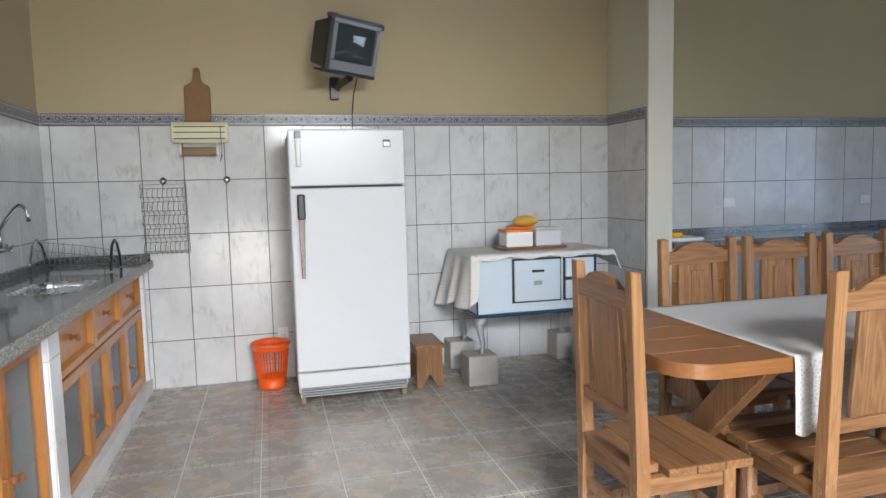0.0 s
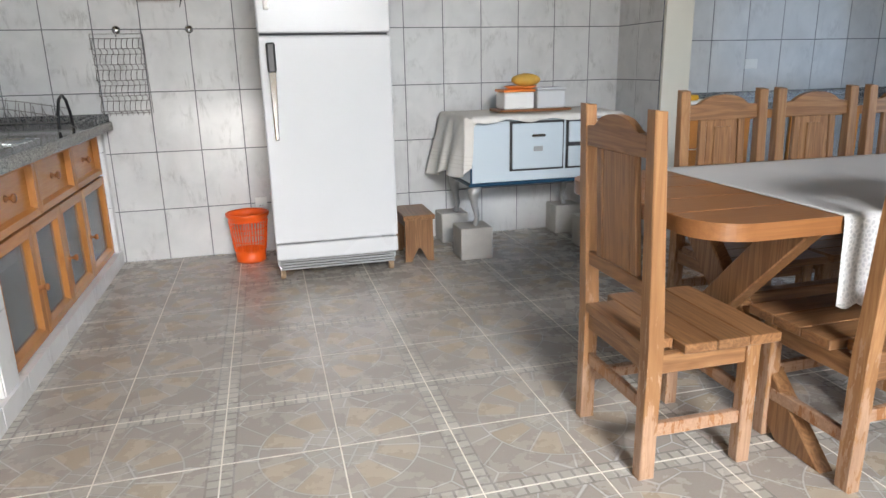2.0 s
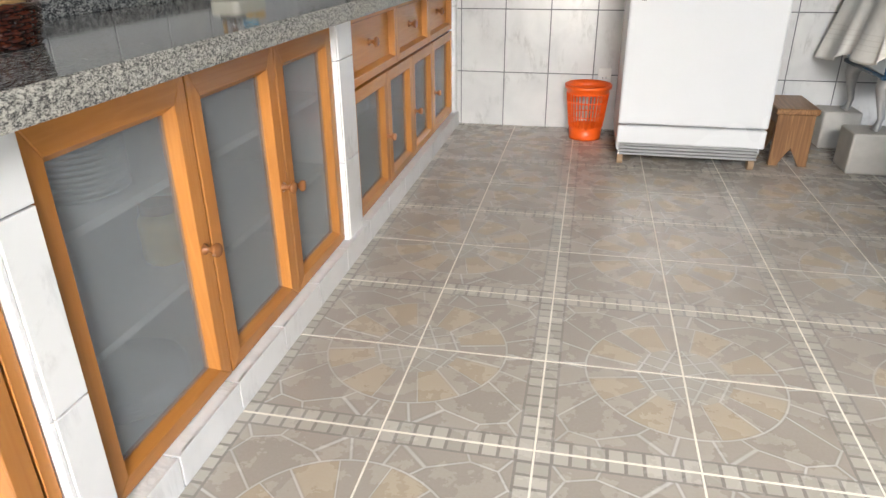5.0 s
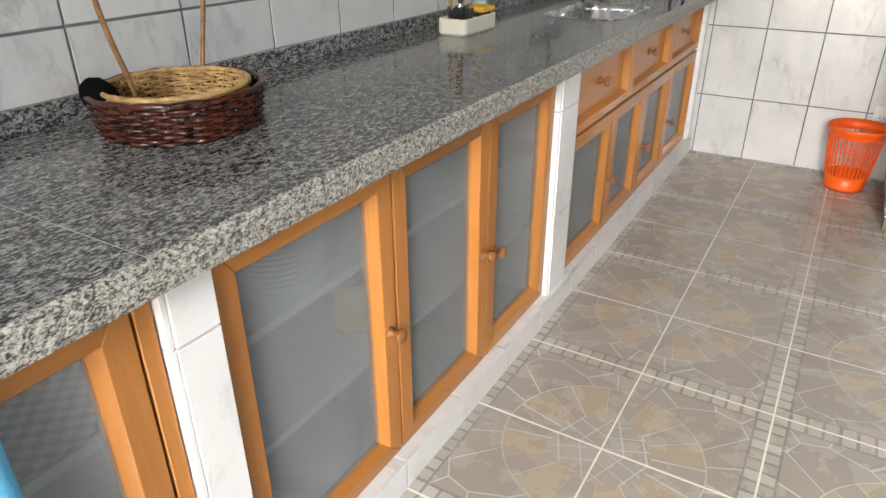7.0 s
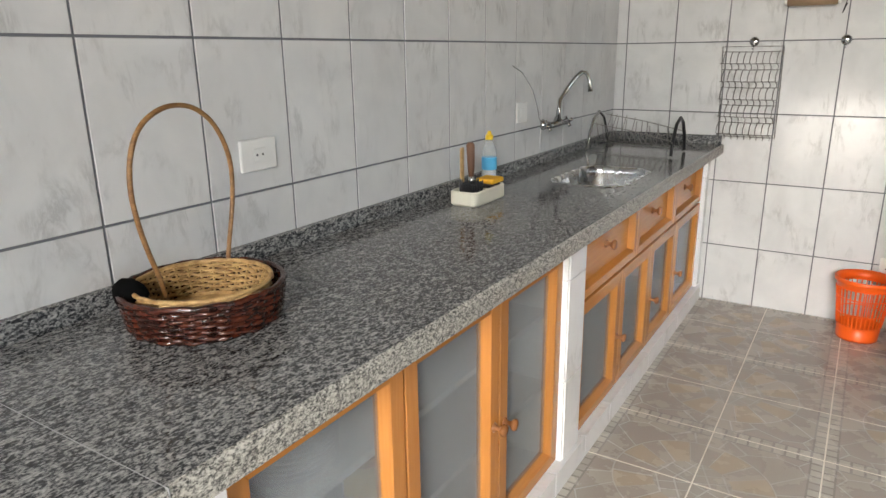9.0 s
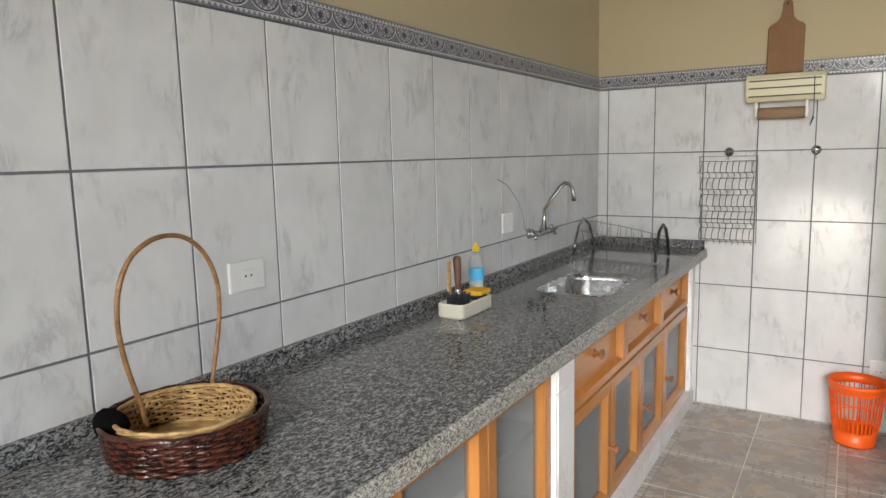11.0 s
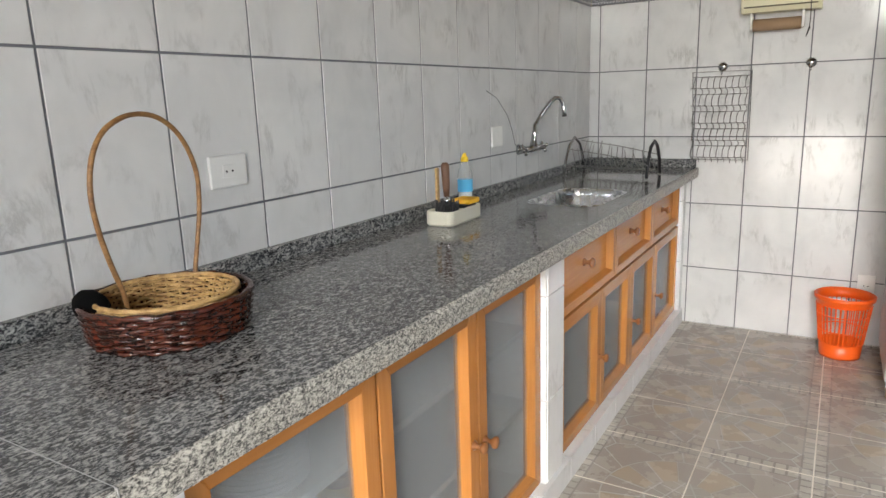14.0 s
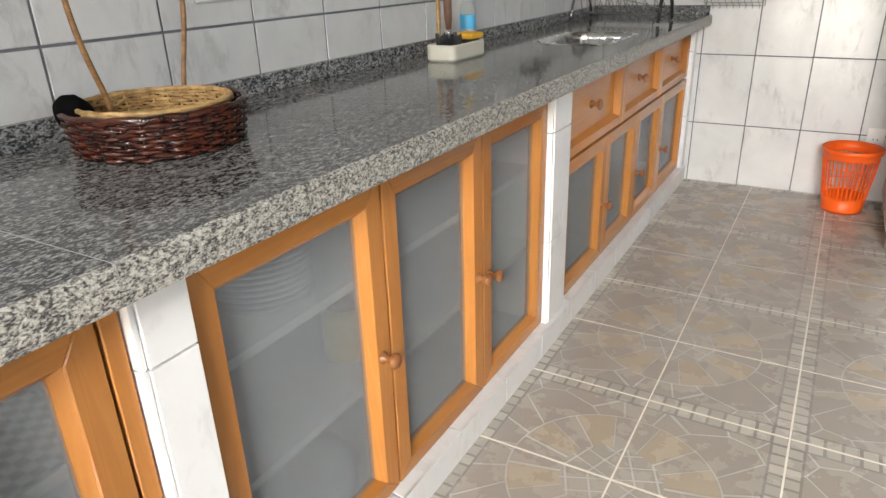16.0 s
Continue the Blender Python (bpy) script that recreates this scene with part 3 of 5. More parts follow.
part("face_strip", box(DOOR_X - 0.024, DOOR_X, 1.543, 1.570, 0.092, DT, 0.002), HONEY["z"], cab_a)
cabinet_door(cab_a, 0.92, 1.541, 0.092, DT, -1, 0.44, stile=0.059)
cabinet_door(cab_a, 0.30, 0.918, 0.092, DT, 1, 0.44, stile=0.059)

worktop = thing("worktop", "long polished grey granite worktop with an upstand", "worktop", (0.3, 2.6, SLAB_BOT))
SX0, SX1, SY0, SY1 = 0.235, 0.515, 3.54, 3.99
slab = bmesh.new()
box(0.010, SX0, 0.2, 4.99, SLAB_TOP - 0.02, SLAB_TOP, bm=slab)
box(SX0, SX1, 0.2, SY0, SLAB_TOP - 0.02, SLAB_TOP, bm=slab)
box(SX0, SX1, SY1, 4.99, SLAB_TOP - 0.02, SLAB_TOP, bm=slab)
box(SX1, SLAB_X - 0.004, 0.2, 4.99, SLAB_TOP - 0.02, SLAB_TOP, bm=slab)
# the inner corners of the cut-out
for cx, cy, a in ((SX0, SY0, 180), (SX1, SY0, 270), (SX1, SY1, 0), (SX0, SY1, 90)):
    r = 0.075
    ox, oy = cx + (r if cx == SX0 else -r), cy + (r if cy == SY0 else -r)
    prism([(cx, cy)] + arc(ox, oy, r, a, a + 90, 7)[::-1], "z", SLAB_TOP - 0.02, SLAB_TOP, bm=slab)
part("slab", slab, GRANITE, worktop)
part("edge_strip", box(SLAB_X - 0.05, SLAB_X - 0.0045, 0.2, 4.99, SLAB_BOT - 0.006, SLAB_TOP - 0.0205), GRANITE, worktop)
part("edge_strip", box(0.010, SLAB_X - 0.052, 0.2, 3.40, SLAB_BOT, SLAB_TOP - 0.0205), GROUT_W, worktop, "grey screed under the slab")
part("front_edge", prism([(SLAB_X - 0.004, SLAB_BOT - 0.006), (SLAB_X + 0.002, SLAB_BOT - 0.006), (SLAB_X + 0.004, SLAB_BOT), (SLAB_X + 0.004, SLAB_TOP - 0.010), (SLAB_X, SLAB_TOP - 0.002), (SLAB_X - 0.004, SLAB_TOP)], "y", 0.2, 4.99), GRANITE_EDGE, worktop, "paler rough-cut granite front edge")
part("seam", box(0.031, SLAB_X + 0.0042, 1.535, 1.5364, SLAB_TOP - 0.030, SLAB_TOP + 0.0003), GREYPL, worktop, "pale filled joint between two slabs")
part("upstand", box(0.010, 0.030, 0.2, 4.99, SLAB_TOP, 0.930, 0.002), GRANITE, worktop)
part("upstand", box(0.030, SLAB_X - 0.01, 4.97, 4.99, SLAB_TOP, 0.930, 0.002), GRANITE, worktop)

sink = thing("sink", "stainless steel basin set in the granite worktop", "sink", (0.375, 3.765, 0.74))
bm = bmesh.new()
rings = []
for inset, z in ((-0.012, SLAB_TOP - 0.0207), (0.002, SLAB_TOP - 0.0225), (0.007, SLAB_TOP - 0.03), (0.014, 0.755), (0.04, 0.715), (0.09, 0.708)):
    rings.append([bm.verts.new((x, y, z)) for x, y in rounded(SX0 + inset, SX1 - inset, SY0 + inset, SY1 - inset, 0.075 - inset * 0.4, 7)])
for a, b in zip(rings, rings[1:]):
    for k in range(len(a)):
        bm.faces.new([a[k], a[(k + 1) % len(a)], b[(k + 1) % len(a)], b[k]])
bm.faces.new(rings[-1])
part("basin", bm, STEEL, sink, smooth=True)
bm = bmesh.new()
rings = []
for out, z in ((0.013, 0.0002), (0.011, 0.0022), (0.003, 0.0026), (-0.004, -0.002), (-0.006, -0.026)):
    rings.append([bm.verts.new((x, y, SLAB_TOP + z)) for x, y in rounded(SX0 - out, SX1 + out, SY0 - out, SY1 + out, 0.075 + out * 0.6, 7)])
for a, b in zip(rings, rings[1:]):
    for k in range(len(a)):
        bm.faces.new([a[k], a[(k + 1) % len(a)], b[(k + 1) % len(a)], b[k]])
part("rim", bm, STEEL, sink, "bright steel rim", True)
part("drain", lathe([(0, 0.711), (0.03, 0.711), (0.034, 0.714), (0.038, 0.709)], 0.375, 3.765, 20), CHROME, sink, "chrome drain")

# ---------------------------------------------------------------- things: fridge
fridge = thing("refrigerator", "tall white two-door refrigerator with an old chrome handle", "refrigerator", (1.86, 4.6, 0))
FX0, FX1, FY = 1.515, 2.21, 4.245
part("body", box(FX0 + 0.004, FX1 - 0.004, FY + 0.065, 4.90, 0.075, 1.675, 0.012, seg=2), ENAMEL, fridge)
part("seal", box(FX0 + 0.012, FX1 - 0.012, FY + 0.052, FY + 0.065, 0.125, 1.668), RUBBER, fridge, "grey door seal")
d = part("freezer_door", box(FX0, FX1, FY, FY + 0.052, 1.347, 1.682, 0.011, seg=3), ENAMEL, fridge)
part("handle", box(1.556, 1.585, FY - 0.035, FY - 0.001, 1.46, 1.665, 0.008, seg=2), WHITEPL, d, "white grip with a grey lower end")
part("badge", box(2.075, 2.122, FY - 0.004, FY - 0.0005, 1.572, 1.618, 0.002), RUBBER, d, "small dark badge")
part("badge_face", box(2.08, 2.117, FY - 0.006, FY - 0.004, 1.578, 1.605), WHITEPL, d)
part("handle_cap", box(1.552, 1.589, FY - 0.038, FY - 0.002, 1.625, 1.668, 0.008, seg=2), GREYPL, d, "grey cap of the grip")
d = part("main_door", box(FX0, FX1, FY, FY + 0.052, 0.225, 1.335, 0.011, seg=3), ENAMEL, fridge)
part("handle", prism([(1.564, 0.80), (1.584, 0.80), (1.595, 1.16), (1.595, 1.29), (1.557, 1.29), (1.557, 1.16)], "y", FY - 0.034, FY - 0.001, 0.006), CHROME, d, "chrome handle bar")
part("grip", box(1.553, 1.599, FY - 0.042, FY - 0.003, 1.150, 1.30, 0.01, seg=2), BLACK, d, "black grip")
part("lower_panel", box(FX0 + 0.002, FX1 - 0.002, FY + 0.002, FY + 0.05, 0.128, 0.218, 0.006), ENAMEL, fridge)
bm = bmesh.new()
for i in range(4):
    box(FX0 + 0.02, FX1 - 0.02, FY + 0.03, FY + 0.06, 0.062 + i * 0.016, 0.073 + i * 0.016, 0.002, bm)
part("grille", bm, GREYPL, fridge, "grey plastic grille")
for x in (1.545, 2.175):
    for y in (4.33, 4.84):
        w = lathe([(0, -0.014), (0.028, -0.014), (0.030, -0.008), (0.030, 0.008), (0.028, 0.014), (0, 0.014)], 0, 0, 14)
        bmesh.ops.rotate(w, verts=w.verts, matrix=Matrix.Rotation(radians(90), 3, "Y"))
        bmesh.ops.translate(w, verts=w.verts, vec=(x, y, 0.030))
        wh = part("caster", w, CARD, fridge, "brown caster wheel")
        part("fork", box(x - 0.019, x + 0.019, y - 0.012, y + 0.012, 0.052, 0.078, 0.003), STEEL, wh)

# ---------------------------------------------------------------- stove on blocks
stove = thing("wood_stove", "bluish-white enamel wood stove raised on concrete blocks", "stove", (3.12, 4.65, 0.2))
TX0, TX1, TY0, TY1, TZ0, TZ1 = 2.69, 3.56, 4.375, 4.90, 0.47, 0.845
part("body", box(TX0, TX1, TY0 + 0.004, TY1, TZ0, TZ1, 0.008, seg=2), STOVE_ENAMEL, stove)
part("base_trim", box(TX0 - 0.008, TX1 + 0.008, TY0 - 0.006, TY1 + 0.006, TZ0 - 0.022, TZ0, 0.006), NAVY, stove, "dark blue enamel skirting")
part("top_plate", box(TX0 - 0.02, TX1 + 0.11, TY0 - 0.02, TY1 + 0.02, TZ1, TZ1 + 0.022, 0.005), IRON, stove, "cast iron top plate")
for x in (TX0, TX1 - 0.012):
    part("corner_trim", box(x, x + 0.012, TY0 - 0.003, TY0 + 0.004, TZ0, TZ1, 0.001), NAVY, stove)


def stove_door(name, x0, x1, z0, z1, tall):
    fr = part(name, box(x0 - 0.012, x1 + 0.012, TY0 - 0.002, TY0 + 0.004, z0 - 0.012, z1 + 0.012, 0.001), IRON, stove, "dark rebate")
    part("panel", box(x0, x1, TY0 - 0.020, TY0 - 0.002, z0, z1, 0.007, seg=2), STOVE_ENAMEL, fr, "bluish-white enamel panel")
    cx, cz = (x0 + x1) / 2, z1 - 0.075 if tall else (z0 + z1) / 2
    if tall:
        part("handle", box(cx - 0.045, cx + 0.045, TY0 - 0.034, TY0 - 0.020, cz - 0.009, cz + 0.009, 0.006), CHROME, fr, "chrome latch")
        part("plate", box(cx - 0.03, cx + 0.03, TY0 - 0.022, TY0 - 0.020, cz - 0.095, cz - 0.065), GREYPL, fr, "small grey maker's plate")
    else:
        part("handle", tube([(cx, TY0 - 0.02, cz), (cx, TY0 - 0.035, cz)], 0.014, 12), CHROME, fr, "chrome knob")


stove_door("oven_door", 2.955, 3.285, 0.545, 0.822, True)
stove_door("drawer", 3.325, 3.535, 0.695, 0.822, False)
stove_door("ash_drawer", 3.325, 3.535, 0.545, 0.672, False)
BLOCKS = ((2.62, 4.345, 0.205), (2.615, 4.80, 0.19), (3.45, 4.345, 0.205), (3.45, 4.80, 0.19))
for bx, by, s in BLOCKS:
    blk = tagged(part("concrete_block", box(bx, bx + s, by, by + s - 0.01, 0.0, 0.20, 0.006), CONCRETE), "grey concrete block under a stove leg", "block", group="blocks under the stove")
for lx, ly, sx in ((2.735, 4.425, -1), (2.735, 4.86, -1), (3.525, 4.425, 1), (3.525, 4.86, 1)):
    pts = [(lx, ly, TZ0 - 0.02), (lx + sx * 0.012, ly, 0.40), (lx + sx * 0.002, ly, 0.32), (lx - sx * 0.012, ly, 0.26), (lx - sx * 0.004, ly, 0.222), (lx + sx * 0.008, ly, 0.201)]
    part("leg", tube(pts, [0.045, 0.034, 0.021, 0.016, 0.018, 0.024], 10), CASTGREY, stove, "curved cast leg", True)

# cloth over the stove
def drape(pts_fn, nu, nv, name, material, label, category, base, thick=0.003):
    bm = bmesh.new()
    grid = [[bm.verts.new(pts_fn(i / nu, j / nv)) for j in range(nv + 1)] for i in range(nu + 1)]
    for i in range(nu):
        for j in range(nv):
            bm.faces.new([grid[i][j], grid[i + 1][j], grid[i + 1][j + 1], grid[i][j + 1]])
    t = thing(name, label, category, base)
    ob = part("fabric", bm, material, t, smooth=True)
    s = ob.modifiers.new("thickness", "SOLIDIFY")
    s.thickness = thick
    s.offset = 1.0
    return t, ob


def towel_material():
    m = Mat("woven_off_white_towel", 0.95, spec=0.2)
    v = m.coords((1, 1, 1))
    c = m.node("ShaderNodeSeparateXYZ", Vector=v)
    stripe = m.ramp(m.math("FRACT", m.math("MULTIPLY", c.outputs[2], 42.0)), (0.5, grey(0)), (0.56, grey(1)), (0.7, grey(1)), (0.76, grey(0)))
    stripe = m.math("MULTIPLY", stripe, m.math("MULTIPLY", m.math("LESS_THAN", c.outputs[2], -0.22), m.math("GREATER_THAN", c.outputs[2], -0.31)))
    n = m.noise(v, 30.0, 4)
    m.colour(m.mix(m.math("MULTIPLY", stripe, 0.35), m.mix(n, (0.66, 0.645, 0.61), (0.76, 0.74, 0.70)), (0.52, 0.49, 0.45)))
    m.bump(m.noise(v, 260.0, 2), 0.5, 0.002)
    return m.m


def stove_cloth(u, v):
    top = TZ1 + 0.027
    x_left, x_right = TX0 - 0.030, TX1 + 0.20
    flat = 0.80
    k_front = max(0.0, (v - flat) / (1 - flat))
    w = min(v / flat, 1.0)
    hang = 0.40 - 0.07 * w + 0.02 * math.sin(w * 9)
    s = u * (hang + x_right - x_left)
    y = TY1 + 0.015 - w * (TY1 - TY0 + 0.042)
    if s < hang:
        k = (hang - s) / hang
        fold = math.sin(w * 17 + 1.3 * k)
        return (x_left - 0.010 - 0.085 * k * (1 - 0.6 * w) - 0.026 * k * fold + 0.05 * k_front, y + 0.03 * k * math.sin(w * 12) - 0.022 * k_front, top - (hang - s) * (1 - 0.12 * k_front))
    x = x_left + s - hang
    z = top + 0.002 * math.sin(31 * u + 9 * v) + 0.0015 * math.sin(17 * v + 40 * u)
    right = max(0.0, x - TX1 - 0.115)
    z -= right * (0.9 + 0.5 * w)
    drop = 0.028 + 0.010 * math.sin(x * 23) + 0.30 * math.exp(-((x - x_left) / 0.030) ** 2)
    return (x - 0.4 * right, y - 0.012 * math.sin(min(k_front * 4, 1) * 1.57) - 0.006 * k_front * math.sin(x * 60), z - drop * k_front - 0.004 * (k_front > 0))


stove_cloth_thing, _ = drape(stove_cloth, 90, 40, "cloth", towel_material(), "off-white striped towel draped over the stove top", "cloth", (3.1, 4.65, TZ1 + 0.02))
part_z = TZ1 + 0.036
board = thing("serving_board", "small brown wooden board on the covered stove", "board", (3.17, 4.62, part_z))
part("plank", prism(rounded(2.93, 3.41, 4.50, 4.74, 0.02), "z", part_z, part_z + 0.014, 0.003), DARKWOOD["x"], board)
bz = part_z + 0.014


def food_box(x0, x1, y0, y1, h, mat, lidmat, label):
    b = thing("storage_box", label, "container", ((x0 + x1) / 2, (y0 + y1) / 2, bz), "boxes on the stove")
    part("body", box(x0, x1, y0, y1, bz, bz + h, 0.012, seg=2), mat, b)
    part("lid", box(x0 - 0.006, x1 + 0.006, y0 - 0.006, y1 + 0.006, bz + h, bz + h + 0.016, 0.006, seg=2), lidmat, b)
    return b


food_box(2.965, 3.165, 4.535, 4.70, 0.105, WHITEPL, PALEORANGE, "white plastic box with an orange lid")
food_box(3.185, 3.375, 4.535, 4.70, 0.112, ENAMEL, ENAMEL, "white lidded box beside the orange-lidded one")
bm = bmesh.new()
bmesh.ops.create_icosphere(bm, subdivisions=3, radius=1.0)
for q in bm.verts:
    n = 1 + 0.08 * noise.noise(q.co * 2.3)
    q.co = Vector((q.co.x * 0.095 * n, q.co.y * 0.055 * n, q.co.z * 0.040 * n))
bmesh.ops.translate(bm, verts=bm.verts, vec=(3.14, 4.62, bz + 0.105 + 0.016 + 0.055))
tagged(part("sponge_loaf", bm, BREAD, smooth=True), "rough yellow oval loaf on an orange bowl", "food")
tagged(part("orange_bowl", lathe([(0, bz + 0.121), (0.07, bz + 0.121), (0.105, bz + 0.138), (0.10, bz + 0.141), (0.06, bz + 0.128), (0, bz + 0.128)], 3.10, 4.62, 24), PALEORANGE, smooth=True), "shallow orange plastic dish on the box", "dish")

# ---------------------------------------------------------------- small stool and waste bin
stool = thing("stool", "small rustic wooden stool with notched ends", "stool", (2.375, 4.58, 0))
part("seat", box(2.275, 2.475, 4.415, 4.76, 0.262, 0.292, 0.004), PINE["y"], stool)
for y in (4.425, 4.715):
    part("end_board", prism([(2.285, 0), (2.325, 0), (2.375, 0.10), (2.425, 0), (2.465, 0), (2.462, 0.262), (2.288, 0.262)], "y", y, y + 0.028, 0.002), PINE["z"], stool)
part("side_rail", box(2.30, 2.318, 4.453, 4.715, 0.20, 0.262), PINE["y"], stool)
part("side_rail", box(2.432, 2.45, 4.453, 4.715, 0.20, 0.262), PINE["y"], stool)

bin_ = thing("waste_bin", "orange slotted plastic waste bin on the floor", "bin", (1.36, 4.80, 0))
BXC, BYC = 1.36, 4.80


def binr(z):
    return 0.087 + (z / 0.31) * 0.036


bm = lathe([(0, 0.004), (binr(0), 0.004), (binr(0) + 0.002, 0), (binr(0) + 0.003, 0.01), (binr(0.075), 0.075), (binr(0.075) - 0.003, 0.075), (binr(0.01) - 0.003, 0.009), (0, 0.009)], BXC, BYC, 36)
part("base_bowl", bm, ORANGE, bin_, smooth=True)
bm = lathe([(binr(0.262), 0.262), (binr(0.285), 0.285), (binr(0.30) + 0.008, 0.29), (binr(0.31) + 0.009, 0.308), (binr(0.31) + 0.002, 0.312), (binr(0.285) - 0.003, 0.285), (binr(0.262) - 0.003, 0.262), (binr(0.262), 0.262)], BXC, BYC, 36)
part("rim", bm, ORANGE, bin_, smooth=True)
bm = bmesh.new()
for k in range(34):
    a = k * math.tau / 34
    p0 = Vector((BXC + binr(0.07) * math.cos(a), BYC + binr(0.07) * math.sin(a), 0.072))
    p1 = Vector((BXC + binr(0.265) * math.cos(a), BYC + binr(0.265) * math.sin(a), 0.265))
    tube([p0, p1], 0.0031, 5, bm)
for z in (0.135, 0.215):
    tube([(BXC + binr(z) * math.cos(k * math.tau / 36), BYC + binr(z) * math.sin(k * math.tau / 36), z) for k in range(36)], 0.0032, 5, bm, closed=True)
part("lattice", bm, ORANGE, bin_, "open orange lattice")

# ---------------------------------------------------------------- table and chairs
TABX0, TABX1, TABY0, TABY1, TABZ = 2.575, 4.85, 1.935, 2.83, 0.76
table = thing("dining_table", "long varnished wooden table with rounded corners on crossed legs", "table", (3.7, 2.38, 0))
n = 5
for i in range(n):
    ya, yb = TABY0 + i * (TABY1 - TABY0) / n, TABY0 + (i + 1) * (TABY1 - TABY0) / n
    r = 0.15
    if i == 0:
        out = arc(TABX1 - r, ya + r, r, -90, 0, 18) + [(TABX1, yb)] + [(TABX0, yb)] + arc(TABX0 + r, ya + r, r, 180, 270, 18)
    elif i == n - 1:
        out = [(TABX0, ya), (TABX1, ya)] + arc(TABX1 - r, yb - r, r, 0, 90, 18) + arc(TABX0 + r, yb - r, r, 90, 180, 18)
    else:
        out = [(TABX0, ya), (TABX1, ya), (TABX1, yb), (TABX0, yb)]
    part("top_plank", prism(out, "z", TABZ - 0.048, TABZ, 0.004, seg=2), DARKWOOD["x"], table)
for x in (2.93, 4.50):
    tr = part("brace", prism([(1.975, 0.712), (2.125, 0.712), (2.80, 0.0), (2.66, 0.0)], "x", x, x + 0.052, 0.004), PINE["z"], table, "sloping leg plank")
    part("brace", prism([(2.64, 0.712), (2.785, 0.712), (2.08, 0.0), (1.90, 0.0)], "x", x + 0.054, x + 0.106, 0.004), PINE["z"], table, "sloping leg plank")
    part("cleat", box(x - 0.01, x + 0.11, 1.99, 2.77, 0.692, 0.7125, 0.003), PINE["y"], table)
part("stretcher", box(2.99, 4.55, 2.345, 2.395, 0.30, 0.40, 0.005), PINE["x"], table)


def chair_at(m):
    """A high-backed chair, its seat facing local +y."""
    c = new("dining_chair")
    c.empty_display_size = 0.05
    BASE[c] = Vector((0, 0, 0))
    W, D, S = 0.21, 0.20, 0.415
    for sx in (-1, 1):
        x = sx * (W - 0.022)
        post = bmesh.new()
        prof = [(-D - 0.004, 0), (-D + 0.044, 0), (-D + 0.046, 0.40), (-D + 0.012, 1.045), (-D - 0.024, 1.05), (-D - 0.002, 0.40)]
        prism(prof, "x", x - 0.022, x + 0.022, 0.004, post)
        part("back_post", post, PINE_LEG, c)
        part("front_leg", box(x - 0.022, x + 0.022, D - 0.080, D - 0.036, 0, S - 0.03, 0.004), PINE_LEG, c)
        part("side_rail", box(x - 0.013, x + 0.013, -D + 0.045, D - 0.080, S - 0.09, S - 0.03, 0.003), PINE["y"], c)
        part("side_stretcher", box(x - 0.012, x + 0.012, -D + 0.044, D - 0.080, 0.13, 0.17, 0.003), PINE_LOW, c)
    part("front_rail", box(-W + 0.044, W - 0.044, D - 0.072, D - 0.046, S - 0.09, S - 0.03, 0.003), PINE["x"], c)
    part("back_rail", box(-W + 0.044, W - 0.044, -D + 0.010, -D + 0.036, S - 0.09, S - 0.03, 0.003), PINE["x"], c)
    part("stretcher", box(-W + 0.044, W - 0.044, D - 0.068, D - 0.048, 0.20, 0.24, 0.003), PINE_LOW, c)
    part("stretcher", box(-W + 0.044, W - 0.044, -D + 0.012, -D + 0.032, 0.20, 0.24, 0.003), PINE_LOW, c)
    k = 4
    y0, y1 = -D - 0.002, D + 0.02
    for i in range(k):
        a, b = y0 + i * (y1 - y0) / k, y0 + (i + 1) * (y1 - y0) / k
        ex = 0.0 if i else 0.044
        part("seat_plank", box(-W - 0.012 + ex * 1.25, W + 0.012 - ex * 1.25, a + 0.0015, b - 0.0015, S - 0.03, S, 0.003), PINE["x"], c)

    def lean(z):
        return -D + 0.022 - (z - 0.40) / 0.65 * 0.034

    def slab(outline, th, name, mat, off=0.0):
        bm = prism(outline, "y", -th / 2, th / 2, 0.003)
        for q in bm.verts:
            q.co.y += lean(q.co.z) + off
        return part(name, bm, mat, c)
    wi = W - 0.044
    crest = [(-wi, 0.925)] + [(x, 0.925) for x in (0.0,)] + [(wi, 0.925), (wi, 0.985), (wi * 0.72, 0.985)]
    crest += [(wi * 0.72 * math.cos(math.pi * t / 10), 0.985 + 0.042 * math.sin(math.pi * t / 10) ** 1.3) for t in range(1, 10)]
    crest += [(-wi * 0.72, 0.985), (-wi, 0.985)]
    slab(crest, 0.024, "crest_rail", PINE["x"])
    slab([(-wi, 0.545), (wi, 0.545), (wi, 0.59), (-wi, 0.59)], 0.024, "lower_rail", PINE["x"])
    slab([(-0.080, 0.59), (0.080, 0.59), (0.074, 0.925), (-0.074, 0.925)], 0.014, "back_panel", PINE["z"])
    slab([(-0.046, 0.62), (0.046, 0.62), (0.040, 0.895), (-0.040, 0.895)], 0.012, "raised_field", PINE["z"], 0.0075)
    for sx in (-1, 1):
        slab([(sx * 0.082, 0.59), (sx * 0.116, 0.59), (sx * 0.108, 0.925), (sx * 0.076, 0.925)], 0.020, "back_slat", PINE["z"])
    tagged(c, "varnished wooden dining chair with a panelled high back", "chair", "chairs round the table")
    c.matrix_basis = m
    return c


chair = chair_at(pose(2.672, 2.222, 0, 0, 0, -90))
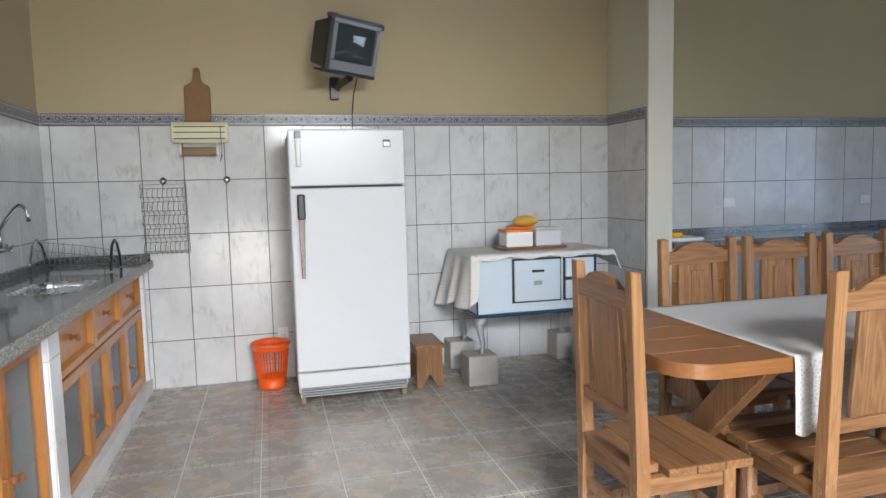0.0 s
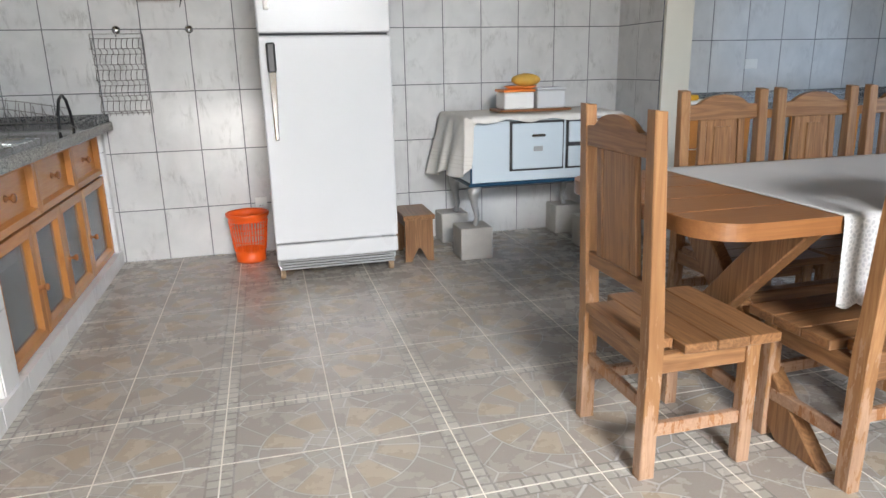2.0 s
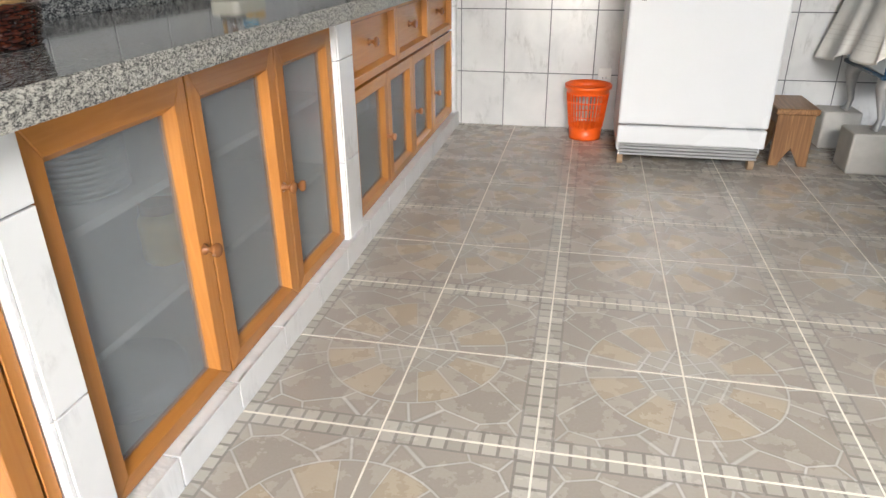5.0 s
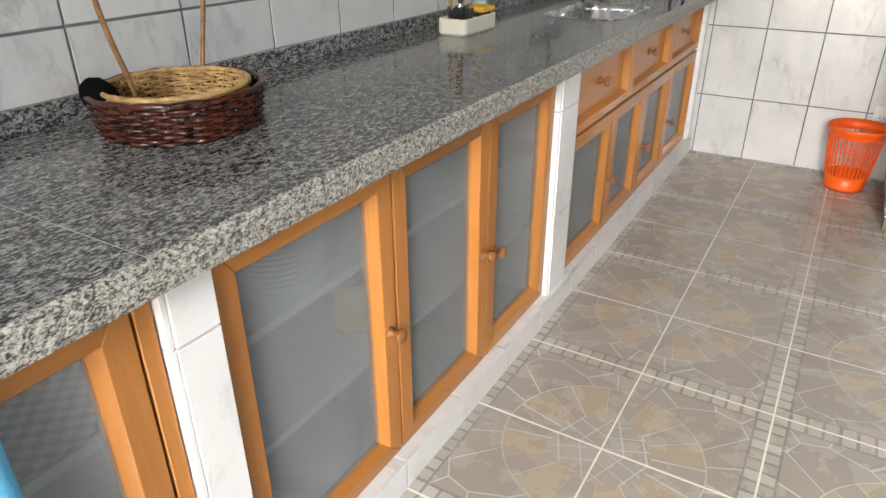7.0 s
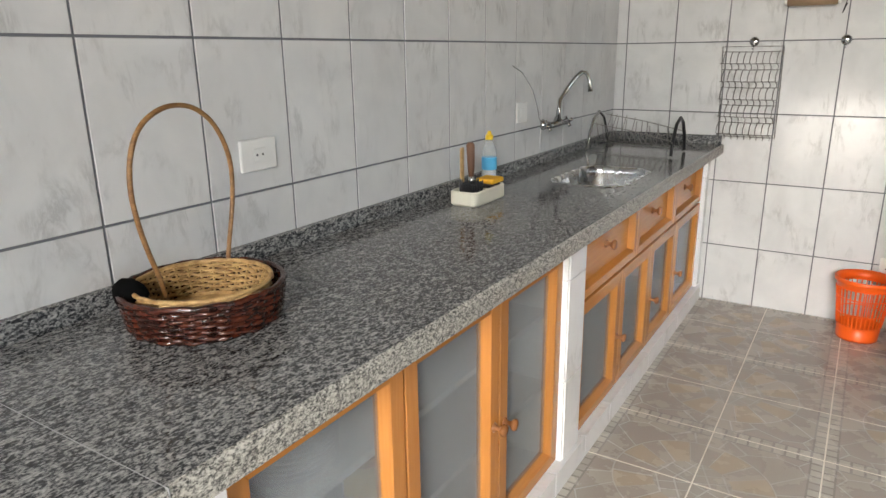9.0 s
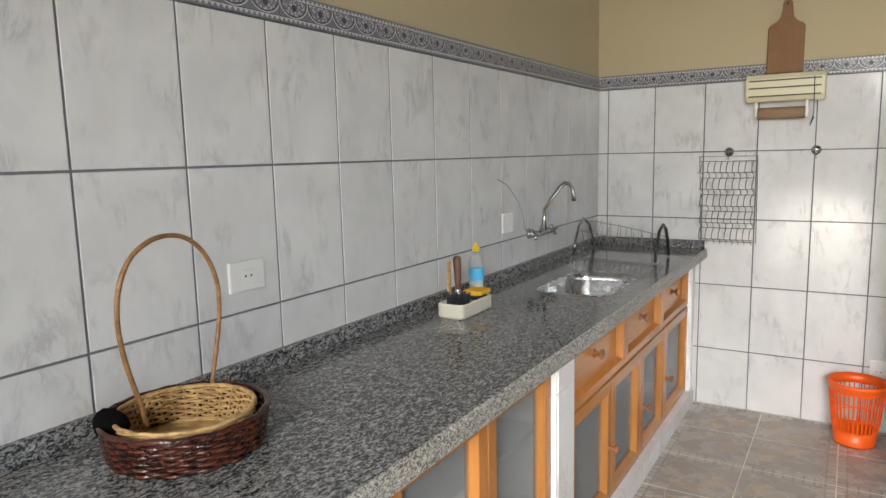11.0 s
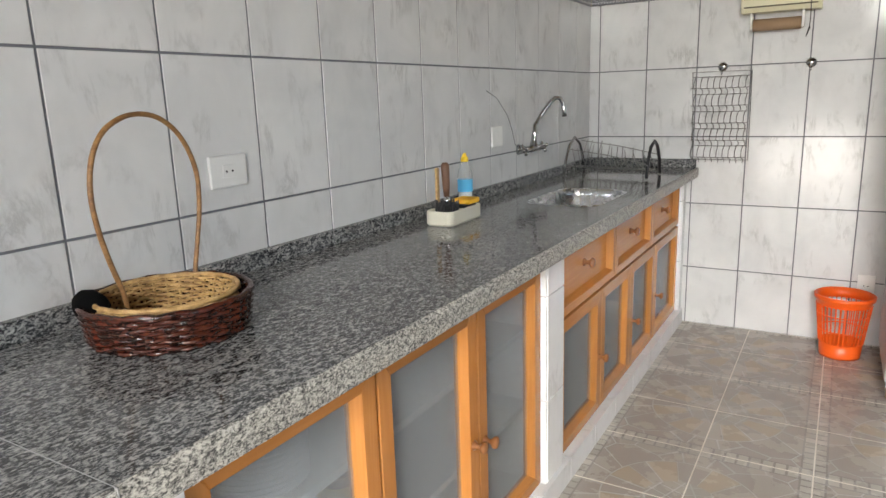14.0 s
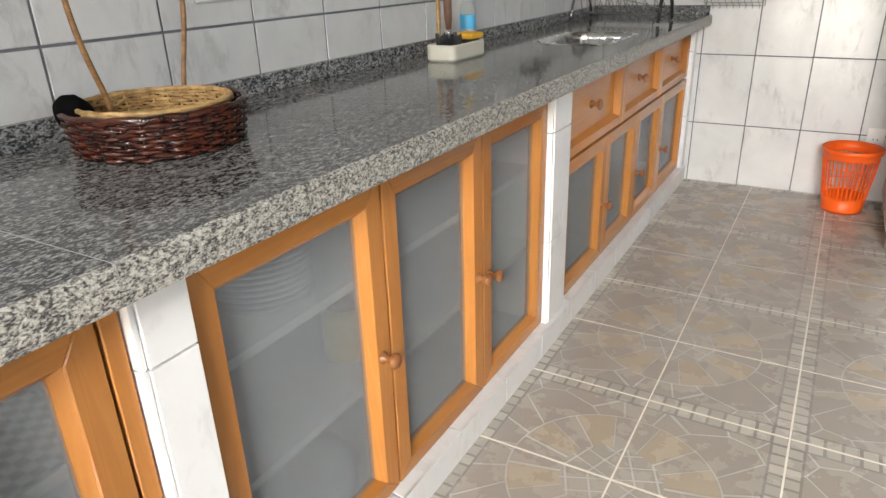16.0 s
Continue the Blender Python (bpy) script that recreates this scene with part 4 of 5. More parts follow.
for m in (pose(3.185, 2.01, 0, 0, 0, 2), pose(3.385, 2.80, 0, 0, 0, 180), pose(3.855, 2.80, 0, 0, 0, 180), pose(4.325, 2.79, 0, 0, 0, 181), pose(3.80, 2.0, 0, 0, 0, 0)):
    copy_thing(chair, m)


def lace_material():
    m = Mat("white_lace_cloth", 0.9, spec=0.2)
    v = m.coords((1, 1, 1))
    n = m.voronoi(v, 75.0, "DISTANCE_TO_EDGE").outputs["Distance"]
    cloud = m.noise(v, 3.0, 3)
    sep = m.node("ShaderNodeSeparateXYZ", Vector=v)
    hang = m.math("LESS_THAN", sep.outputs[2], -0.012)
    holes = m.math("MULTIPLY", m.ramp(n, (0.10, grey(0)), (0.22, grey(1))), hang)
    m.colour(m.mix(m.math("MULTIPLY", holes, 0.6), m.mix(cloud, (0.60, 0.60, 0.595), (0.72, 0.72, 0.72)), (0.40, 0.41, 0.43)))
    m.bump(m.math("ADD", m.math("MULTIPLY", n, 2.0), m.noise(v, 220.0, 2)), 0.5, 0.002)
    return m.m


RUN_X0, RUN_X1, RUN_DROP = 2.985, 4.45, 0.262
RUN_SPAN = TABY1 - TABY0


def runner_top(u, v):
    return (RUN_X0 + u * (RUN_X1 - RUN_X0) + 0.02 * (v - 0.5), TABY0 - 0.006 + v * (RUN_SPAN + 0.012), TABZ + 0.0025 + 0.0008 * math.sin(9 * u + 5 * v))


def lace_end(y, out):
    """A hanging end with a scalloped hem; out is the way it hangs clear of the table."""
    def fn(u, v):
        drop = RUN_DROP - 0.014 + 0.014 * abs(math.sin(u * 72))
        x = RUN_X0 + u * (RUN_X1 - RUN_X0) + 0.01 * out
        return (x + 0.010 * v * math.sin(u * 8), y + out * (0.006 + 0.004 * min(1.0, v * 12) + 0.010 * v) + 0.002 * v * math.sin(u * 44), TABZ + 0.0025 - v * drop)
    return fn


LACE = lace_material()
tablecloth, _ = drape(runner_top, 60, 40, "table_runner", LACE, "white lace-edged cloth lying across the table", "tablecloth", (3.7, 2.38, TABZ + 0.004), 0.002)
for y, out in ((TABY0, -1), (TABY1, 1)):
    fn = lace_end(y, out)
    bm = bmesh.new()
    grid = [[bm.verts.new(fn(i / 180, j / 14)) for j in range(15)] for i in range(181)]
    for i in range(180):
        for j in range(14):
            bm.faces.new([grid[i][j], grid[i + 1][j], grid[i + 1][j + 1], grid[i][j + 1]])
    hem = part("lace_end", bm, LACE, tablecloth, "hanging white lace end with a scalloped hem", True)
    thick = hem.modifiers.new("thickness", "SOLIDIFY")
    thick.thickness, thick.offset = 0.002, 0.0

# ---------------------------------------------------------------- on the worktop: baskets
def weave(name, cx, cy, z0, h, r0, r1, stakes, rows, rod, material, parent, amp, label=""):
    """Woven basket side: rods that pass in front of and behind upright stakes."""
    bm = bmesh.new()
    seg = stakes * 3
    for j in range(rows):
        z = z0 + (j + 0.5) * h / rows
        r = r0 + (r1 - r0) * (j + 0.5) / rows
        pts = []
        for k in range(seg):
            a = k * math.tau / seg
            w = amp * math.cos(a * stakes / 2 + math.pi * j)
            jig = (0.0015 if rod < 0.006 else 0.0042) * noise.noise(Vector((k * 0.7, j * 3.1, cx * 9)))
            pts.append((cx + (r + w + jig) * math.cos(a), cy + (r + w + jig) * math.sin(a), z + 2 * jig))
        tube(pts, rod, 5, bm, closed=True)
    for k in range(stakes):
        a = k * math.tau / stakes
        tube([(cx + r0 * math.cos(a), cy + r0 * math.sin(a), z0), (cx + r1 * math.cos(a), cy + r1 * math.sin(a), z0 + h)], rod * 0.9, 5, bm)
    return part(name, bm, material, parent, label, True)


def wicker(name, dark, light, rough):
    m = Mat(name, rough)
    n = m.noise(m.coords(), 45.0, 4, 0.6)
    g = m.noise(m.coords((20, 20, 200)), 3.0, 3)
    m.colour(m.ramp(m.math("ADD", m.math("MULTIPLY", n, 0.6), m.math("MULTIPLY", g, 0.4)), (0.38, dark), (0.62, light)))
    m.bump(g, 0.4, 0.002)
    return m.m


STRAW = wicker("pale_straw", (0.27, 0.15, 0.05), (0.58, 0.39, 0.17), 0.55)
BROWNW = wicker("varnished_brown_wicker", (0.006, 0.003, 0.003), (0.085, 0.020, 0.009), 0.24)
HOOP = wicker("bent_cane", (0.16, 0.075, 0.025), (0.33, 0.175, 0.065), 0.45)
KX, KY = 0.225, 1.920
outer = thing("basket", "low round basket of dark varnished brown wicker", "basket", (KX, KY, SLAB_TOP))
weave("side", KX, KY, SLAB_TOP + 0.002, 0.068, 0.136, 0.148, 30, 11, 0.0046, BROWNW, outer, 0.0045)
part("rim", tube([(KX + 0.149 * math.cos(a * math.tau / 48), KY + 0.149 * math.sin(a * math.tau / 48), SLAB_TOP + 0.071 + 0.0014 * math.sin(a * 1.9)) for a in range(48)], 0.0062, 7, closed=True), BROWNW, outer, smooth=True)
part("bottom", lathe([(0, SLAB_TOP + 0.001), (0.128, SLAB_TOP + 0.001), (0.128, SLAB_TOP + 0.008), (0, SLAB_TOP + 0.008)], KX, KY, 30), BROWNW, outer)
bm = bmesh.new()
bmesh.ops.create_icosphere(bm, subdivisions=3, radius=1.0)
for q in bm.verts:
    k = 1 + 0.16 * noise.noise(q.co * 2.7)
    q.co = Vector((KX - 0.063 + q.co.x * 0.040 * k, KY - 0.113 + q.co.y * 0.026 * k, SLAB_TOP + 0.070 + q.co.z * 0.030 * k))
part("lining", bm, plain("matt_black_filling", (0.004, 0.004, 0.004), 0.95, spec=0.05), outer, "crumpled matt black lining", True)
IX, IY = 0.230, 1.916
inner = thing("basket", "pale straw basket with a tall hoop handle inside a dark one", "basket", (IX, IY, SLAB_TOP + 0.009))
weave("side", IX, IY, SLAB_TOP + 0.016, 0.058, 0.100, 0.124, 30, 11, 0.0031, STRAW, inner, 0.005)
part("rim", tube([(IX + 0.126 * math.cos(a * math.tau / 48), IY + 0.126 * math.sin(a * math.tau / 48), SLAB_TOP + 0.078 + 0.0008 * math.sin(a * 2.3)) for a in range(48)], 0.0044, 7, closed=True), STRAW, inner, smooth=True)
part("bottom", lathe([(0, SLAB_TOP + 0.010), (0.085, SLAB_TOP + 0.010), (0.092, SLAB_TOP + 0.022), (0.088, SLAB_TOP + 0.018), (0, SLAB_TOP + 0.016)], IX, IY, 30), STRAW, inner)
HOOP_PROFILE = [(-0.085, 0.05), (-0.092, 0.09), (-0.110, 0.145), (-0.124, 0.205), (-0.130, 0.265), (-0.120, 0.325), (-0.092, 0.372), (-0.045, 0.397), (0.0, 0.402),
                (0.045, 0.392), (0.085, 0.362), (0.112, 0.318), (0.125, 0.27), (0.120, 0.205), (0.105, 0.145), (0.092, 0.10), (0.083, 0.05)]
hoop = [(0.170 - 0.13 * a, 1.95 + a, SLAB_TOP + b) for a, b in HOOP_PROFILE]
for _ in range(2):
    cut = [hoop[0]]
    for p, q in zip(hoop, hoop[1:]):
        cut += [tuple(0.75 * a + 0.25 * b for a, b in zip(p, q)), tuple(0.25 * a + 0.75 * b for a, b in zip(p, q))]
    hoop = cut + [hoop[-1]]
part("handle", tube(hoop, 0.0049, 8), HOOP, inner, "tall bent cane handle", True)

# ---------------------------------------------------------------- soap tray, brush, bottle
tray = thing("soap_tray", "cream plastic tray holding a brush and a sponge", "tray", (0.165, 3.10, SLAB_TOP))
t0, t1, s0, s1 = 0.115, 0.218, 2.995, 3.215
bm = bmesh.new()
profile = []
for inset, z in ((0.006, 0.0), (0.0, 0.006), (0.0, 0.046), (0.003, 0.050), (0.007, 0.046), (0.009, 0.012), (0.014, 0.008)):
    profile.append([bm.verts.new((x, y, SLAB_TOP + z)) for x, y in rounded(t0 + inset, t1 - inset, s0 + inset, s1 - inset, 0.022 - inset * 0.5, 6)])
for a, b in zip(profile, profile[1:]):
    for k in range(len(a)):
        bm.faces.new([a[k], a[(k + 1) % len(a)], b[(k + 1) % len(a)], b[k]])
bm.faces.new(profile[0][::-1])
bm.faces.new(profile[-1])
box(t0 + 0.0085, t1 - 0.0085, 3.12, 3.124, SLAB_TOP + 0.008, SLAB_TOP + 0.043, bm=bm)
part("shell", bm, BEIGEPL, tray)
brush = thing("dish_brush", "black dish brush with a brown wooden handle", "brush", (0.165, 3.06, SLAB_TOP + 0.009))
bm = bmesh.new()
for k in range(60):
    a, r = k * 2.39996, 0.0046 * math.sqrt(k)
    x, y, lean = 0.165 + r * math.cos(a), 3.06 + r * math.sin(a), 1.0 + 0.28 * noise.noise(Vector((k * 0.9, 0.3, 0)))
    tube([(x, y, SLAB_TOP + 0.012), (x + 0.1 * r * math.cos(a), y + 0.1 * r * math.sin(a), SLAB_TOP + 0.040), (x + 0.2 * r * math.cos(a) * lean, y + 0.2 * r * math.sin(a) * lean, SLAB_TOP + 0.074 * lean)], [0.0032, 0.0034, 0.0026], 5, bm)
part("head", bm, BLACK, brush, "black bristles")
part("ferrule", tube([(0.165, 3.06, SLAB_TOP + 0.060), (0.164, 3.061, SLAB_TOP + 0.098)], [0.011, 0.009], 10), STEEL, brush, smooth=True)
part("handle", tube([(0.165, 3.06, SLAB_TOP + 0.09), (0.163, 3.062, SLAB_TOP + 0.12), (0.162, 3.062, SLAB_TOP + 0.16), (0.160, 3.063, SLAB_TOP + 0.195), (0.160, 3.063, SLAB_TOP + 0.203)], [0.009, 0.012, 0.0135, 0.0145, 0.009], 10), BRUSHWOOD, brush, "brown wooden handle", True)
scrub = thing("scrub_brush", "straw-coloured brush standing in the tray", "brush", (0.135, 3.06, SLAB_TOP + 0.009))
part("stick", box(0.124, 0.134, 3.052, 3.070, SLAB_TOP + 0.009, SLAB_TOP + 0.185, 0.003), STRAW, scrub)
tagged(part("scouring_pad", box(0.126, 0.205, 3.115, 3.20, SLAB_TOP + 0.0435, SLAB_TOP + 0.054, 0.005), BLACK), "black scouring pad on the tray", "pad")
tagged(part("sponge", box(0.140, 0.212, 3.13, 3.21, SLAB_TOP + 0.0545, SLAB_TOP + 0.072, 0.006, seg=2), SPONGE), "yellow kitchen sponge on the tray", "sponge")
bottle = thing("detergent_bottle", "clear detergent bottle with a blue label and yellow cap", "bottle", (0.085, 3.335, SLAB_TOP))
CX, CY = 0.085, 3.335
LT = SLAB_TOP
part("body", lathe([(0, LT), (0.026, LT), (0.029, LT + 0.007), (0.029, LT + 0.062), (0.0275, LT + 0.068), (0.0275, LT + 0.116), (0.029, LT + 0.122), (0.0245, LT + 0.148), (0.013, LT + 0.168), (0.011, LT + 0.180), (0, LT + 0.180)], CX, CY, 24), CLEARPL, bottle, "clear plastic bottle wall", True)
part("liquid", lathe([(0, LT + 0.003), (0.024, LT + 0.003), (0.0262, LT + 0.008), (0.0262, LT + 0.062), (0.025, LT + 0.068), (0.025, LT + 0.090), (0, LT + 0.090)], CX, CY, 24), LIQUID, bottle, "milky liquid", True)
part("label", lathe([(0.0284, LT + 0.069), (0.0284, LT + 0.115), (0.0278, LT + 0.115), (0.0278, LT + 0.069), (0.0284, LT + 0.069)], CX, CY, 24), BLUE, bottle, "blue label")
part("cap", lathe([(0, LT + 0.179), (0.0145, LT + 0.179), (0.0145, LT + 0.194), (0.008, LT + 0.200), (0.006, LT + 0.210), (0, LT + 0.211)], CX, CY, 18), YELLOW, bottle, "yellow cap")

# ---------------------------------------------------------------- tap, drainer
tap = thing("wall_tap", "chrome wall tap with a high swivel spout", "tap", (0.012, 4.06, 1.05))
TPY, TPZ = 4.06, 1.055
part("body", tube([(0.055, TPY - 0.10, TPZ), (0.055, TPY + 0.10, TPZ)], 0.014, 12), CHROME, tap, smooth=True)
for dy in (-0.075, 0.075):
    part("flange", tube([(0.011, TPY + dy, TPZ), (0.020, TPY + dy, TPZ), (0.055, TPY + dy, TPZ)], [0.026, 0.020, 0.012], 14), CHROME, tap, smooth=True)
for dy in (-0.115, 0.115):
    bm = tube([(0.055, TPY + dy - 0.015, TPZ), (0.055, TPY + dy + 0.015, TPZ)], 0.011, 10)
    for a in range(4):
        c, s = math.cos(a * math.pi / 2 + 0.5), math.sin(a * math.pi / 2 + 0.5)
        tube([(0.055, TPY + dy, TPZ), (0.055 + 0.026 * c, TPY + dy, TPZ + 0.026 * s)], [0.006, 0.008], 8, bm)
    part("cross_handle", bm, CHROME, tap, smooth=True)
sp = [(0.055 + 0.66 * d, TPY + 0.75 * d, TPZ + z) for d, z in ((0, 0), (0, 0.055), (0.004, 0.105), (0.04, 0.155), (0.082, 0.207), (0.108, 0.226), (0.132, 0.224), (0.148, 0.20), (0.155, 0.165), (0.157, 0.14))]
part("spout", tube(sp, [0.013, 0.011, 0.010, 0.010, 0.010, 0.010, 0.010, 0.010, 0.011, 0.012], 12), CHROME, tap, smooth=True)

part("hose", tube([(0.05, TPY - 0.13, TPZ + 0.002), (0.03, TPY - 0.155, TPZ + 0.03), (0.022, TPY - 0.165, TPZ + 0.09), (0.02, TPY - 0.21, TPZ + 0.16), (0.018, TPY - 0.31, TPZ + 0.235), (0.016, TPY - 0.40, TPZ + 0.265)], 0.0022, 8), CLEARPL, tap, "thin clear plastic hose", True)

drainer = thing("dish_drainer", "folding wire dish drainer with chrome end loops", "dish rack", (0.3, 4.6, SLAB_TOP))
def loop(x, y, lean_y, h=0.20, w=0.10):
    return [(x, y, SLAB_TOP + 0.006), (x + 0.004, y + lean_y * 0.3, SLAB_TOP + h * 0.55), (x + 0.012, y + lean_y * 0.55, SLAB_TOP + h * 0.85), (x + 0.03, y + lean_y, SLAB_TOP + h), (x + 0.05, y + lean_y * 1.3, SLAB_TOP + h * 0.93), (x + 0.06, y + lean_y * 1.5, SLAB_TOP + h * 0.75)]
part("end_loop", tube([(0.06, 4.44, SLAB_TOP + 0.008), (0.06, 4.47, SLAB_TOP + 0.08), (0.06, 4.52, SLAB_TOP + 0.15), (0.06, 4.60, SLAB_TOP + 0.185), (0.06, 4.68, SLAB_TOP + 0.15), (0.06, 4.73, SLAB_TOP + 0.08), (0.06, 4.76, SLAB_TOP + 0.008)], 0.008, 10), CHROME, drainer, "bent chrome end loop", True)
part("end_loop", tube([(0.50, 4.36, SLAB_TOP + 0.008), (0.50, 4.38, SLAB_TOP + 0.08), (0.50, 4.43, SLAB_TOP + 0.15), (0.50, 4.50, SLAB_TOP + 0.175), (0.50, 4.56, SLAB_TOP + 0.15), (0.50, 4.61, SLAB_TOP + 0.08), (0.50, 4.63, SLAB_TOP + 0.008)], 0.008, 10), BLACK, drainer, "dark bent end loop", True)
for k in range(15):
    x = 0.08 + k * 0.03
    yo = 4.60 - 0.10 * (x - 0.06) / 0.44
    e = 0.012 * math.sin(k * 2.7) + 0.015 - 0.0045 * k
    part("cross_wire", tube([(x, yo - 0.10 + e, SLAB_TOP + 0.12 + e), (x, yo - 0.03, SLAB_TOP + 0.035), (x, yo + 0.03, SLAB_TOP + 0.035), (x + e, yo + 0.11, SLAB_TOP + 0.15 + e)], 0.0021, 5), WIRE, drainer)
for dy, z in ((-0.10, 0.12), (-0.03, 0.035), (0.03, 0.035), (0.11, 0.15)):
    part("long_wire", tube([(0.06, 4.60 + dy, SLAB_TOP + z + 0.012 * (z > 0.1)), (0.28, 4.55 + dy, SLAB_TOP + z - 0.012 * (z > 0.1)), (0.50, 4.50 + dy, SLAB_TOP + z - 0.050 * (z > 0.1))], 0.0026, 6), WIRE, drainer)

# ---------------------------------------------------------------- sockets and switches
def socket_plate(along, c, z, w, h, wall, holes=True, label="white two-pin wall socket"):
    s = thing("wall_socket", label, "socket", (wall, c, z) if along == "y" else (c, wall, z), "sockets")
    if along == "y":
        part("plate", box(wall, wall + 0.009, c - w / 2, c + w / 2, z - h / 2, z + h / 2, 0.004, seg=2), WHITEPL, s)
        part("insert", box(wall + 0.009, wall + 0.011, c - w * 0.17, c + w * 0.17, z - h * 0.2, z + h * 0.2, 0.0008), WHITEPL, s)
        if holes:
            for dy in (-0.009, 0.009):
                part("hole", tube([(wall + 0.0108, c + dy, z), (wall + 0.0116, c + dy, z)], 0.003, 8), BLACK, s)
    else:
        part("plate", box(c - w / 2, c + w / 2, wall - 0.009, wall, z - h / 2, z + h / 2, 0.004, seg=2), WHITEPL, s)
        part("insert", box(c - w * 0.17, c + w * 0.17, wall - 0.011, wall - 0.009, z - h * 0.2, z + h * 0.2, 0.0008), WHITEPL, s)
        if holes:
            for dx in (-0.009, 0.009):
                part("hole", tube([(c + dx, wall - 0.0116, z), (c + dx, wall - 0.0108, z)], 0.003, 8), BLACK, s)
    return s


socket_plate("y", 2.278, 1.141, 0.115, 0.078, 0.0095)
socket_plate("y", 3.755, 1.128, 0.10, 0.085, 0.0095, False, "white blank wall switch plate")
socket_plate("x", 1.448, 0.312, 0.075, 0.11, YB - 0.0095)
socket_plate("x", 5.11, 1.135, 0.11, 0.072, YR - 0.0095, False, "white wall switch plate")
socket_plate("x", 6.51, 1.125, 0.11, 0.072, YR - 0.0095, False, "white wall switch plate")

# ---------------------------------------------------------------- on the back wall
WY = YB - 0.0095
disp = thing("paper_dispenser", "cream plastic kitchen roll and foil dispenser on the wall", "dispenser", (0.97, WY - 0.05, 1.655))
part("cover", prism([(WY, 1.655), (WY - 0.085, 1.655), (WY - 0.10, 1.68), (WY - 0.10, 1.765), (WY - 0.085, 1.786), (WY, 1.79)], "x", 0.80, 1.152, 0.004), CREAMPL, disp)
for z in (1.676, 1.716, 1.752):
    part("slot", box(0.815, 1.135, WY - 0.1025, WY - 0.1, z, z + 0.007), plain("dark_slot", (0.10, 0.085, 0.05), 0.6), disp, "dark cutting slot")
for x in (0.848, 1.076):
    part("bracket_arm", box(x - 0.006, x + 0.006, WY - 0.075, WY - 0.025, 1.575, 1.655, 0.003), WHITEPL, disp)
part("roll", tube([(0.856, WY - 0.05, 1.597), (1.068, WY - 0.05, 1.597)], 0.029, 20), CARD, disp, "empty cardboard roll core", True)
part("cord", tube([(1.105, WY - 0.104, 1.765), (1.107, WY - 0.104, 1.66), (1.108, WY - 0.09, 1.60), (1.103, WY - 0.085, 1.555)], 0.0022, 6), BLACK, disp, "thin hanging cord")
part("cord_end", tube([(1.107, WY - 0.085, 1.572), (1.094, WY - 0.085, 1.528)], [0.005, 0.002], 8), BLACK, disp)
cb = thing("cutting_board", "worn brown wooden cutting board leaning on the wall", "cutting board", (0.968, WY - 0.03, 1.79))
out = [(0.886, 1.793), (1.050, 1.793), (1.050, 2.015), (1.040, 2.030), (1.010, 2.042), (0.995, 2.062), (0.990, 2.085), (0.990, 2.125)] + arc(0.968, 2.128, 0.022, 0, 180, 8) + [(0.946, 2.085), (0.941, 2.062), (0.926, 2.042), (0.896, 2.030), (0.886, 2.015)]
bm = prism(out, "y", -0.010, 0.010, 0.003)
for q in bm.verts:
    q.co.y += WY - 0.045 + (q.co.z - 1.793) * 0.09
part("board", bm, BOARDWOOD, cb)
part("hole", tube([(0.968, WY - 0.0275, 2.128), (0.968, WY - 0.0245, 2.128)], 0.0065, 10), BLACK, cb, "hanging hole")


def hook(x, z):
    h = thing("wall_hook", "round chrome suction hook on a tile", "hook", (x, WY, z), "wall hooks")
    part("cup", tube([(x, WY - 0.0005, z), (x, WY - 0.008, z), (x, WY - 0.013, z)], [0.024, 0.021, 0.010], 18), CHROME, h, smooth=True)
    part("arm", tube([(x, WY - 0.012, z), (x, WY - 0.022, z - 0.012), (x, WY - 0.024, z - 0.03), (x, WY - 0.032, z - 0.036), (x, WY - 0.038, z - 0.026)], 0.0042, 8), STEEL, h, smooth=True)


hook(0.720, 1.408)
hook(1.124, 1.409)
rack = thing("wire_rack", "hanging wire rack with small pockets on a hook", "rack", (0.72, WY - 0.03, 1.38))
RX0, RX1, RZ0, RZ1 = 0.575, 0.862, 0.93, 1.385
RYF = WY - 0.022
part("frame", tube([(RX0, RYF, RZ1), (RX1, RYF, RZ1), (RX1 + 0.006, RYF, RZ0), (RX0 + 0.02, RYF, RZ0)], 0.003, 6, closed=True), WIRE, rack)
for j in range(5):
    z = RZ1 - 0.025 - j * 0.089
    x_off = 0.004 * j
    pocket = None
    for dz, dy in ((0.0, 0.0), (-0.058, -0.034)):
        w_ = part("long_wire", tube([(RX0 + x_off, RYF + dy, z + dz), (0.72, RYF + dy, z + dz - 0.002), (RX1, RYF + dy, z + dz)], 0.0021, 5), WIRE, rack)
        pocket = pocket or w_
    for k in range(9):
        x = RX0 + 0.018 + k * 0.0315 + 0.003 * math.sin(7 * k + 3 * j)
        part("hooked_wire", tube([(x, RYF, z + 0.002), (x - 0.006, RYF - 0.012, z - 0.024), (x - 0.004, RYF - 0.034, z - 0.056), (x + 0.004, RYF - 0.010, z - 0.072), (x + 0.001, RYF, z - 0.088)], 0.0019, 5), WIRE, pocket)

# ---------------------------------------------------------------- television
tv = thing("television", "small old tube television tilted on a wall bracket", "television", (1.93, 4.62, 2.2))
Mtv = Matrix.Translation((1.965, 4.52, 2.212)) @ Euler((radians(14), radians(3), radians(27))).to_matrix().to_4x4() @ Matrix.Scale(0.88, 4)


def tvpart(name, bm, mat, parent, label=""):
    bmesh.ops.transform(bm, matrix=Mtv, verts=bm.verts)
    return part(name, bm, mat, parent, label)


